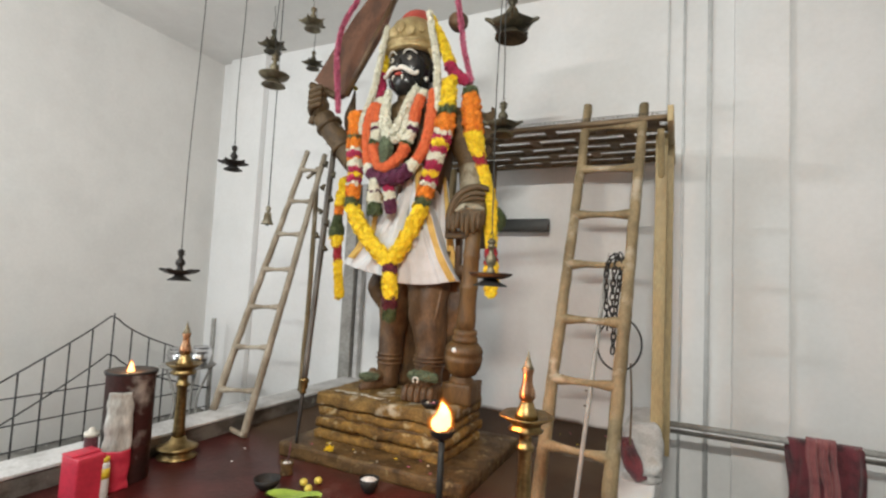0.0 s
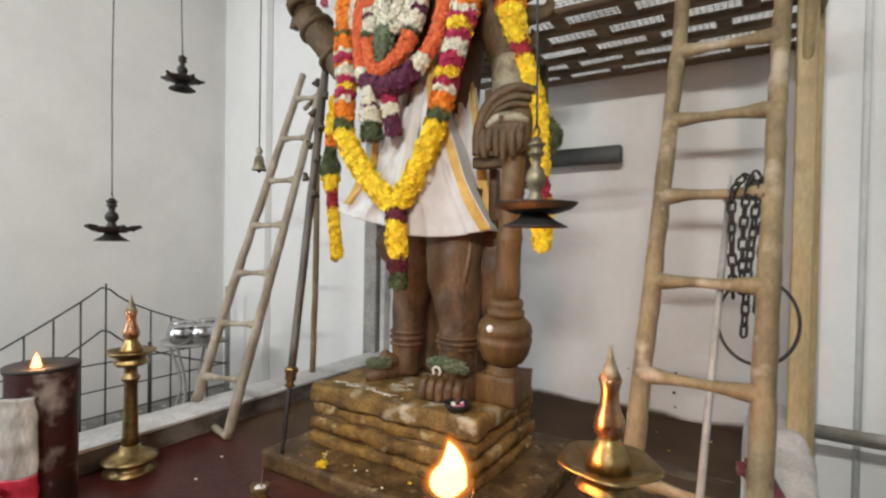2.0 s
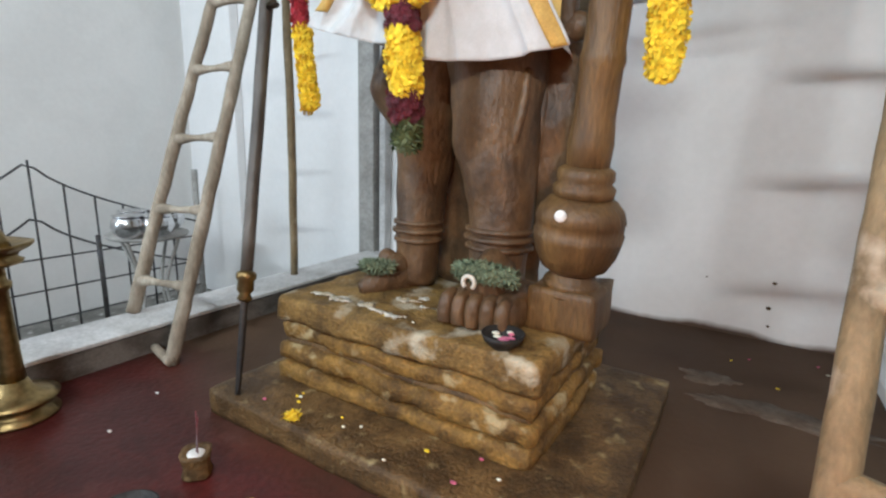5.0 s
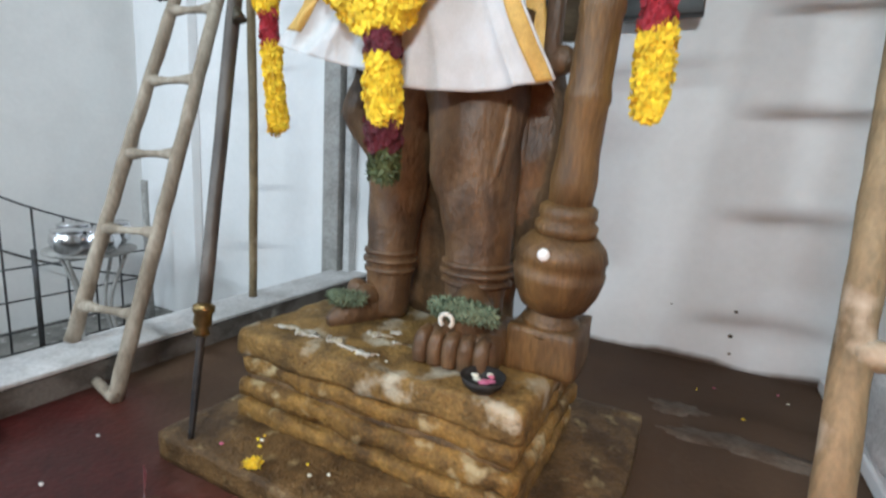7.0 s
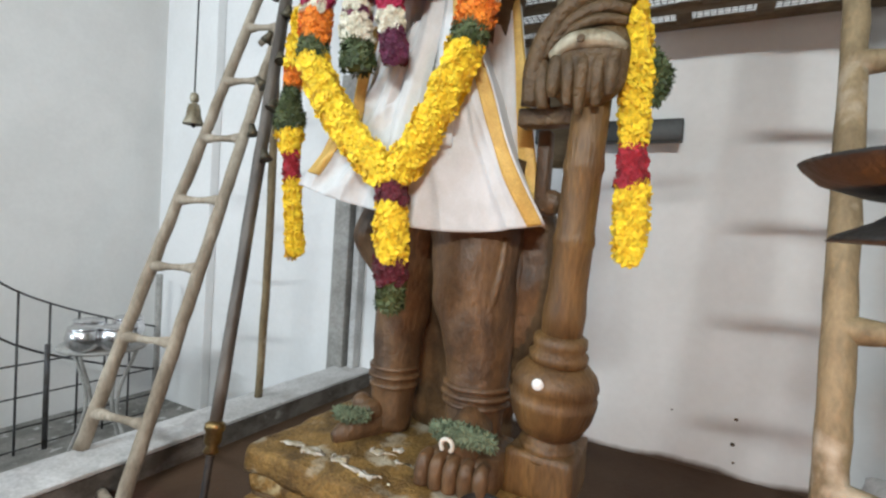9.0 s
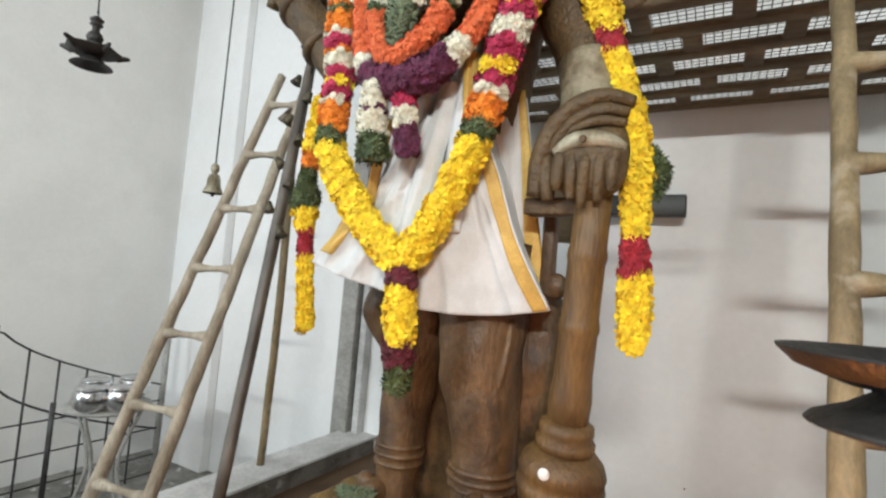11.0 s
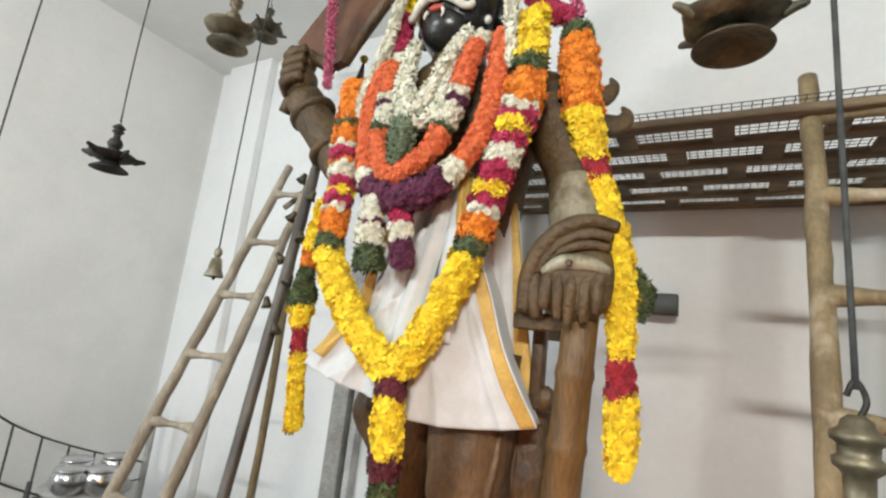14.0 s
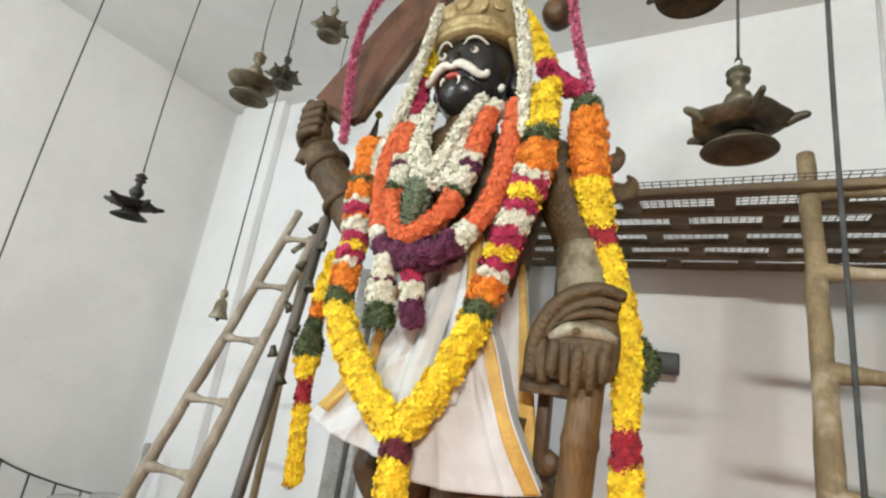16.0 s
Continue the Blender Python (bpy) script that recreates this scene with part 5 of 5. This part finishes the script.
solid("loose_rope", tube([(-0.11, 3.86, 0.86, 0.006), (-0.102, 3.90, 0.6, 0.007), (-0.106, 3.93, 0.3, 0.007), (-0.10, 3.96, 0.07, 0.008)], seg=8), RACKWOOD, "thin brown rope hanging beside the timber ladder", "rope")


# ---- hanging oil lamps ----
def hanging_lamp(p, R, material, label, sway=(0.0, 0.0), tall=1.45, stem=None, spouts=5, deep=1.0, slim=1.0):
    """A cast oil lamp: pan with spouts over an inverted foot, stem, ring and cord; p is the pan's centre."""
    x, y, z = p
    D, Q = R * deep, R * slim
    whole = thing("hanging_oil_lamp", label, "oil lamp", p, "hanging oil lamps")
    pan = part("pan", lathe([(0.12 * R, -0.10 * D), (0.55 * R, -0.12 * D), (0.86 * R, 0.02 * D), (0.98 * R, 0.16 * D), (1.0 * R, 0.2 * D), (0.94 * R, 0.18 * D), (0.6 * R, 0.02 * D), (0.2 * R, 0.0)], p, 40, 5 if spouts else 0, 0.06), material, whole)
    for k in range(spouts):
        a = 2 * math.pi * k / spouts
        c, s = math.cos(a), math.sin(a)
        part("spout", tube([(x + c * 0.85 * R, y + s * 0.85 * R, z + 0.10 * R, 0.17 * R), (x + c * 1.08 * R, y + s * 1.08 * R, z + 0.17 * R, 0.12 * R), (x + c * 1.28 * R, y + s * 1.28 * R, z + 0.22 * R, 0.085 * R), (x + c * 1.34 * R, y + s * 1.34 * R, z + 0.24 * R, 0.02 * R)], seg=10, flat=0.7), material, pan)
    part("foot", lathe([(0.3 * R, -0.08 * D), (0.34 * R, -0.2 * D), (0.5 * R, -0.34 * D), (0.74 * R, -0.48 * D), (0.78 * R, -0.54 * D), (0.70 * R, -0.52 * D), (0.2 * R, -0.3 * D)], p, 32), material, whole)
    H = R * tall
    part("stem", lathe([(0.2 * Q, 0.0), (0.27 * Q, 0.12 * H), (0.2 * Q, 0.22 * H), (0.16 * Q, 0.28 * H), (0.26 * Q, 0.36 * H), (0.32 * Q, 0.48 * H), (0.26 * Q, 0.6 * H), (0.14 * Q, 0.68 * H), (0.15 * Q, 0.82 * H), (0.24 * Q, 0.86 * H), (0.25 * Q, 0.90 * H), (0.19 * Q, 0.92 * H), (0.20 * Q, 0.98 * H), (0.26 * Q, 1.0 * H), (0.26 * Q, 1.04 * H), (0.17 * Q, 1.07 * H), (0.15 * Q, 1.11 * H), (0.08 * Q, 1.14 * H)], p, 22), stem or material, whole)
    part("hook", tube([(x, y, z + 1.1 * H), (x + 0.07 * R, y, z + 1.22 * H), (x, y, z + 1.33 * H), (x - 0.07 * R, y, z + 1.24 * H)], 0.025 * R, seg=6), material, whole)
    cr = 0.0032
    part("cord", tube([(x, y, z + 1.28 * H, cr), *[(x + sway[0] * f + 0.007 * math.sin(9 * f + 5 * x), y + sway[1] * f + 0.006 * math.sin(7 * f + y), (z + 1.28 * H) * (1 - f) + 4.556 * f, cr) for f in np.linspace(0.1, 0.9, 12)], (x + sway[0], y + sway[1], 4.556, cr)], seg=8), ROPE, whole, "grey cord")
    return whole


DULLBRASS = mat("dull_grey_brass", (0.22, 0.19, 0.125), (0.12, 0.10, 0.065), 0.5, metal=0.7, big=12, fine=60, bump=0.2)
HL = "blackened cast oil lamp with spouts hanging on a cord"
hanging_lamp((-3.085, 2.56, 1.335), 0.105, SOOT, HL, (0.05, 0.0))
hanging_lamp((-3.02, 2.90, 2.215), 0.092, SOOT, HL)
hanging_lamp((-3.13, 3.36, 3.12), 0.135, DULLBRASS, "dull brass oil lamp with a plain round pan", spouts=0)
hanging_lamp((-4.2, 4.35, 4.05), 0.13, OLDBRASS, "dull brass oil lamp hanging near the ceiling")
hanging_lamp((-3.1, 3.78, 3.83), 0.105, DULLBRASS, "dull brass oil lamp hanging on a cord")
hanging_lamp((-3.75, 4.55, 3.85), 0.10, OLDBRASS, "small dull brass oil lamp hanging near the ceiling")
hanging_lamp((-0.69, 2.545, 1.40), 0.115, SOOT, "sooty bronze oil lamp hanging close beside the statue", (0.0, 0.0), 1.52, DULLBRASS, 0, 0.8, 0.78)
hanging_lamp((-0.793, 2.93, 2.315), 0.096, OLDBRASS, "old brass star-shaped oil lamp hanging on a cord")
hanging_lamp((-0.92, 3.40, 3.2), 0.15, OLDBRASS, "dull brass oil lamp hanging high by the statue")

bell = thing("hanging_bell", "small dull metal bell on a long cord", "bell", (-3.66, 3.93, 1.95))
bell_body = part("bell_body", lathe([(0.012, 0.06), (0.03, 0.05), (0.038, 0.02), (0.042, -0.02), (0.058, -0.06), (0.06, -0.07), (0.05, -0.065)], (-3.66, 3.93, 1.94), 20), SILVER, bell)
part("clapper", ball((-3.66, 3.93, 1.87), (0.014, 0.014, 0.02), 10, 6), IRON, bell_body)
part("crown", ball((-3.66, 3.93, 2.03), (0.03, 0.025, 0.035), 12, 8), SILVER, bell)
part("cord", tube([(-3.66, 3.93, 2.04), (-3.66, 3.93, 4.556)], 0.005, seg=8, straight=True), ROPE, bell, "grey cord")


# ---- standing brass lamps ----
def standing_lamp(p, h, material, top, R=0.12):
    x, y, z = p
    k = h / 0.96
    whole = thing("standing_oil_lamp", "polished brass standing oil lamp with a coppery finial, on the floor", "oil lamp", p, "standing oil lamps")
    part("base", lathe([(0.13, 0.0), (0.135, 0.012), (0.10, 0.025), (0.09, 0.05), (0.135, 0.068), (0.14, 0.078), (0.11, 0.09), (0.06, 0.115), (0.045, 0.15)], p, 36), material, whole)
    part("column", lathe([(0.045, 0.14 * k), (0.040, 0.2 * k), (0.034, 0.40 * k), (0.033, 0.50 * k), (0.045, 0.515 * k), (0.046, 0.53 * k), (0.033, 0.54 * k), (0.032, 0.585 * k), (0.04, 0.59 * k), (0.03, 0.60 * k)], p, 28), material, whole)
    part("oil_dish", lathe([(0.03, 0.59 * k), (0.08, 0.60 * k), (0.088, 0.615 * k), (0.07, 0.625 * k), (0.075, 0.64 * k), (0.11, 0.66 * k), (R, 0.672 * k), (R, 0.68 * k), (0.10, 0.672 * k), (0.04, 0.655 * k)], p, 36, 5, 0.05), material, whole)
    part("finial_foot", lathe([(0.06, 0.66 * k), (0.055, 0.69 * k), (0.035, 0.73 * k), (0.03, 0.745 * k)], p, 26), material, whole)
    finial = part("finial", lathe([(0.03, 0.742 * k), (0.042, 0.76 * k), (0.04, 0.79 * k), (0.026, 0.83 * k), (0.024, 0.865 * k), (0.032, 0.895 * k), (0.028, 0.90 * k)], p, 26), top, whole, "coppery turned finial")
    part("tip", lathe([(0.03, 0.898 * k), (0.022, 0.915 * k), (0.008, 0.955 * k), (0.001, 0.99 * k)], p, 22), SILVER, finial, "pale pointed tip")
    return whole


standing_lamp((-3.09, 2.665, 0.0), 0.955, BRASS, COPPER)
standing_lamp((-0.503, 2.65, 0.0), 1.005, BRASS, COPPER, 0.135)


# ---- flames and their stands ----
def burning_gas(name, colour, strength, share):
    """Thin glowing gas: emission over clear air."""
    m = bpy.data.materials.new(name)
    m.use_nodes = True
    N, L = m.node_tree.nodes, m.node_tree.links
    N.remove(N["Principled BSDF"])
    em, tr, mx = N.new("ShaderNodeEmission"), N.new("ShaderNodeBsdfTransparent"), N.new("ShaderNodeMixShader")
    em.inputs[0].default_value, em.inputs[1].default_value = (*colour, 1), strength
    mx.inputs[0].default_value = share
    L.new(tr.outputs[0], mx.inputs[1])
    L.new(em.outputs[0], mx.inputs[2])
    L.new(mx.outputs[0], N["Material Output"].inputs[0])
    return m


FLAME = glow("flame", (1.0, 0.62, 0.22), 6)
GAS = [burning_gas("flame_gas", (1.0, 0.36, 0.06), 2.2, 0.34), burning_gas("flame_gas_outer", (1.0, 0.26, 0.03), 1.5, 0.16), burning_gas("flame_gas_rim", (1.0, 0.22, 0.02), 1.2, 0.07)]


def flame(p, h, w, name_label):
    x, y, z = p
    fl = thing("flame", name_label, "flame", p)
    shape = ((0.0, 0.0, 0.55), (-0.12, 0.2, 1.0), (0.06, 0.48, 0.82), (0.0, 0.76, 0.46), (-0.2, 1.0, 0.06))
    core = part("core", tube([(x + a * w, y, z + b * h, w * c) for a, b, c in shape], seg=18, rough=w * 0.10), FLAME, fl)
    for k, m in enumerate(GAS):
        g = 1.10 + 0.13 * k
        part("gas_shell", tube([(x + a * w, y, z - 0.03 * h * k + b * h * (1.05 + 0.09 * k), w * c * g + w * 0.05 * k) for a, b, c in shape], seg=18, rough=w * 0.14), m, core, "orange burning gas")
    return fl


torch = thing("wick_stand", "sooty iron wick stand burning in front of the plinth", "lamp stand", (-0.84, 2.37, 0.0))
part("cup", lathe([(0.02, 0.60), (0.05, 0.615), (0.062, 0.645), (0.064, 0.65), (0.05, 0.645), (0.015, 0.63)], (-0.84, 2.37, 0.0), 24), SOOT, torch)
part("stem", tube([(-0.84, 2.37, 0.12), (-0.84, 2.37, 0.61)], 0.016, seg=12, straight=True), SOOT, torch)
for k in range(3):
    a = 2.1 * k + 0.4
    part("leg", tube([(-0.84, 2.37, 0.2, 0.012), (-0.84 + 0.08 * math.cos(a), 2.37 + 0.08 * math.sin(a), 0.1, 0.012), (-0.84 + 0.13 * math.cos(a), 2.37 + 0.13 * math.sin(a), 0.006, 0.012)], seg=8), SOOT, torch)
flame((-0.84, 2.37, 0.64), 0.135, 0.048, "bright orange flame on the wick stand")

drum = thing("drum", "charred black and red drum with flaking white paint", "drum", (-3.03, 2.24, 0.0))
shell = part("shell", lathe([(0.13, 0.0), (0.14, 0.01), (0.142, 0.66), (0.148, 0.665), (0.148, 0.685), (0.138, 0.69), (0.134, 0.67), (0.02, 0.668)], (-3.03, 2.24, 0), 40), DRUM, drum)
part("rim", lathe([(0.140, 0.672), (0.152, 0.676), (0.152, 0.69), (0.140, 0.693)], (-3.03, 2.24, 0), 40), SOOT, shell)
flame((-2.98, 2.20, 0.672), 0.085, 0.02, "small bright flame on top of the drum")

carton = thing("carton", "crimson cardboard carton beside the drum", "carton", (-2.90, 1.93, 0.0))
carton_box = part("box", box((-2.98, 1.84, 0.0), (-2.82, 2.00, 0.27), 0.008, 0.003), CRIMSON, carton)
part("flap", box((-2.98, 1.84, 0.272), (-2.87, 2.00, 0.28), 0.003), CRIMSON, carton_box)
packet = thing("plastic_packet", "limp white and crimson plastic packet propped against the drum", "packet", (-2.925, 2.10, 0.0))
side, out = Vector((-0.437, -0.90, 0)), Vector((0.90, -0.437, 0))


def pouch(z0, z1, w, t, n=14, m=24):
    V, Fc = [], []
    for j in range(m + 1):
        z = z0 + (z1 - z0) * j / m
        for i in range(2 * n):
            a = math.pi * i / n
            taper = 1 - 0.18 * max(0, (z - 0.42) / 0.17) ** 2
            c, q = math.cos(a), math.sin(a)
            p = Vector((-2.905, 2.105, z)) + side * c * w * taper + out * q * t * (1 - 0.75 * max(0, (z - 0.45) / 0.14))
            V.append(p + noise.noise_vector(p * 14) * 0.012 + noise.noise_vector(Vector((p.x * 40, p.y * 40, p.z * 9))) * 0.005)
    for j in range(m):
        for i in range(2 * n):
            k = (i + 1) % (2 * n)
            Fc.append((j * 2 * n + i, j * 2 * n + k, (j + 1) * 2 * n + k, (j + 1) * 2 * n + i))
    Fc += [tuple(range(2 * n))[::-1], tuple(range(m * 2 * n, (m + 1) * 2 * n))]
    return V, Fc


FILM = mat("clouded_plastic_film", (0.50, 0.50, 0.47), (0.26, 0.25, 0.23), 0.35, big=7, fine=50, bump=0.4, streak=(2, 2, 0.5))
part("upper", pouch(0.235, 0.585, 0.075, 0.035), FILM, packet, "clouded white film")
part("lower", pouch(0.0, 0.24, 0.077, 0.037), CRIMSON, packet, "crimson printed band")
jar = thing("jar", "small jar with a yellow label", "jar", (-2.84, 2.00, 0.0))
jar_body = part("body", lathe([(0.026, 0.0), (0.03, 0.006), (0.03, 0.20), (0.024, 0.215)], (-2.84, 2.00, 0), 20), BOTTLE, jar)
part("label", lathe([(0.0308, 0.12), (0.0308, 0.18)], (-2.84, 2.00, 0), 20), YELLOWCAP, jar_body, "yellow label")
part("cap", lathe([(0.026, 0.215), (0.026, 0.24), (0.02, 0.243)], (-2.84, 2.00, 0), 20), YELLOWCAP, jar)
tin = thing("tin", "small white-lidded tin behind the carton", "tin", (-3.065, 2.045, 0.0))
part("body", lathe([(0.035, 0.0), (0.038, 0.005), (0.038, 0.31), (0.035, 0.315)], (-3.065, 2.045, 0), 20), MAROON, tin)
part("lid", lathe([(0.042, 0.31), (0.042, 0.335), (0.02, 0.34), (0.016, 0.36)], (-3.065, 2.045, 0), 20), WHITEPAINT, tin)

# ---- offerings on the floor and plinth ----
inc = thing("incense_holder", "small dark stone incense holder with burnt sticks", "incense holder", (-2.218, 2.848, 0.0))
part("cup", lathe([(0.042, 0.0), (0.048, 0.01), (0.04, 0.035), (0.047, 0.07), (0.05, 0.085), (0.036, 0.082), (0.01, 0.065)], (-2.218, 2.848, 0), 20, 4, 0.08), STONE_FOOT, inc)
part("ash", ball((-2.218, 2.848, 0.074), (0.03, 0.03, 0.008), 12, 6), ASH, inc, "grey ash")
for k in range(3):
    part("stick", tube([(-2.218 + 0.006 * k, 2.848, 0.075), (-2.21 + 0.012 * k, 2.86 - 0.01 * k, 0.2 + 0.02 * k)], 0.0018, seg=6, straight=True), MAROON, inc)


def bowl(p, r, h, material, label, fill=None):
    whole = thing("bowl", label, "bowl", p)
    part("vessel", lathe([(0.45 * r, 0.0), (0.5 * r, 0.02 * h), (0.85 * r, 0.5 * h), (r, h), (0.95 * r, h), (0.78 * r, 0.5 * h), (0.3 * r, 0.15 * h)], p, 28), material, whole)
    if fill:
        part("fill", ball((p[0], p[1], p[2] + 0.82 * h), (0.88 * r, 0.88 * r, 0.25 * h), 18, 8, 0.006), fill, whole, "heaped powder")
    return whole


bowl((-2.15, 2.60, 0.0), 0.085, 0.07, SOOT, "sooty black iron bowl on the floor")
bowl((-1.58, 2.90, 0.0), 0.065, 0.09, SOOT, "black iron cup heaped with white ash", ASH)
petal_bowl = bowl((-1.42, 3.40, 0.45), 0.07, 0.05, SOOT, "dark metal bowl with pink petals on the plinth")
rng = random.Random(8)
for k in range(9):
    a, r = rng.uniform(0, 6.28), rng.uniform(0.0, 0.045)
    x, y, s = -1.42 + r * math.cos(a), 3.40 + r * math.sin(a), rng.uniform(0.008, 0.014)
    part("petal", ball((x, y, 0.478 + 0.2 * r), (s * 1.4, s, 0.005), 8, 5, 0.005), PNK if k % 3 else WHI, petal_bowl, "pink petal")
for x, y in ((-1.99, 2.76), (-1.90, 2.70), (-1.93, 2.83)):
    solid("lime", ball((x, y, 0.024), (0.026, 0.026, 0.024), 14, 8), LIME, "small yellow lime on the red floor", "fruit", "limes on the floor")
V, Fc = [], []
for lay in (0, 0.004):
    for i in range(13):
        f = i / 12
        w_ = 0.07 * math.sin(math.pi * (0.06 + 0.9 * f)) ** 0.7
        for k in (-1, -0.5, 0, 0.5, 1):
            V.append((-2.08 + 0.34 * f, 2.52 + 0.10 * f + k * w_, 0.006 + lay + 0.018 * abs(k) * (1 + 0.4 * math.sin(9 * f)) + 0.02 * f * f))
for lay in (0, 65):
    for i in range(12):
        for k in range(4):
            q = lay + i * 5 + k
            Fc.append((q, q + 1, q + 6, q + 5))
solid("banana_leaf", (V, Fc), BANANA, "strip of fresh green leaf lying on the floor", "leaf")
rng = random.Random(21)
for k in range(26):
    if k < 14:
        x, y, z = rng.uniform(-2.35, -1.25), rng.uniform(3.12, 3.30), 0.107
    else:
        x, y, z = rng.choice(((rng.uniform(-3.1, -2.6), rng.uniform(2.6, 3.2), 0.004), (rng.uniform(-0.95, -0.35), rng.uniform(3.9, 5.1), 0.004), (rng.uniform(-2.1, -1.75), rng.uniform(3.38, 3.5), 0.448)))
    s = rng.uniform(0.004, 0.008)
    solid("petal", ball((x, y, z + 0.003), (s * 1.5, s, 0.004), 8, 5, 0.004), rng.choice((YEL, YEL, ASH, WHI, PNK)), "fallen flower petal scattered round the plinth", "petal", "fallen petals")
vs, fs = strew([(-2.11, 3.12, 0.11, 0.018), (-2.07, 3.135, 0.12, 0.018)], 0.018, 0.02, 9, "star", random.Random(4))
solid("fallen_flower", (vs, fs), YEL, "fallen yellow flower on the stone slab", "flower")

# ---- beyond the ledge: wire fence, pot stand ----
fence = thing("wire_fence", "grey wire fence panel with a peaked scalloped top", "fence", (-5.54, 3.6, LOW))


def crest(y, peak, drop):
    d = abs(y - 3.62)
    return peak - drop * d ** 0.88 if y < 3.62 else peak - drop * 0.86 * d ** 0.62


y = 1.256
while y < 4.9:
    part("bar", tube([(-5.54, y, LOW), (-5.54, y, max(-0.5, crest(y, 0.84, 0.62)))], 0.0085, seg=6, straight=True), WIRE, fence)
    y += 0.2147
for peak, drop in ((0.84, 0.62), (0.42, 0.62)):
    part("crest_wire", tube([(-5.535, yy, max(-0.55, crest(yy, peak, drop))) for yy in np.linspace(1.25, 4.93, 50)], 0.009, seg=6, straight=True), WIRE, fence)
for z in (0.06, -0.2, -0.45, -0.62):
    yy0 = 1.25 if z < -0.3 else 2.2
    part("wire", tube([(-5.53, yy0, z), (-5.53, 4.93, z)], 0.0075, seg=6, straight=True), WIRE, fence)
part("post", tube([(-5.54, 4.95, LOW), (-5.54, 4.95, 0.72)], 0.03, seg=12, straight=True), PIPE, fence, "grey pipe post")
part("post", tube([(-5.5, 4.02, LOW), (-5.5, 4.02, 0.2)], 0.02, seg=10, straight=True), WIRE, fence)

stand = thing("pot_stand", "small round grey metal stand behind the ledge", "stand", (-4.98, 4.17, LOW))
part("top", lathe([(0.02, 0.235), (0.29, 0.24), (0.30, 0.25), (0.30, 0.262), (0.02, 0.268)], (-4.98, 4.17, 0), 32), PIPE, stand)
for k in range(4):
    a = 0.5 + math.pi / 2 * k
    c, s = math.cos(a), math.sin(a)
    part("leg", tube([(-4.98 + 0.26 * c, 4.17 + 0.26 * s, 0.24, 0.014), (-4.98 + 0.12 * c, 4.17 + 0.12 * s, -0.2, 0.014), (-4.98 + 0.26 * c, 4.17 + 0.26 * s, LOW, 0.014)], seg=8), PIPE, stand)
pot = thing("steel_pot", "shiny round-bellied steel pot on the metal stand", "pot", (-4.86, 3.97, 0.268), "steel pots")
pot_bowl = part("bowl", lathe([(0.06, 0.0), (0.068, 0.005), (0.105, 0.04), (0.122, 0.09), (0.112, 0.145), (0.096, 0.165), (0.088, 0.163)], (-4.86, 3.97, 0.268), 28), STEEL, pot)
part("rim", lathe([(0.092, 0.161), (0.106, 0.168), (0.104, 0.178), (0.088, 0.173)], (-4.86, 3.97, 0.268), 28), STEEL, pot_bowl)
for x, y in ((-4.75, 4.13), (-5.10, 4.12), (-5.03, 4.38)):
    copy_thing(pot, pose(x, y, 0.268))
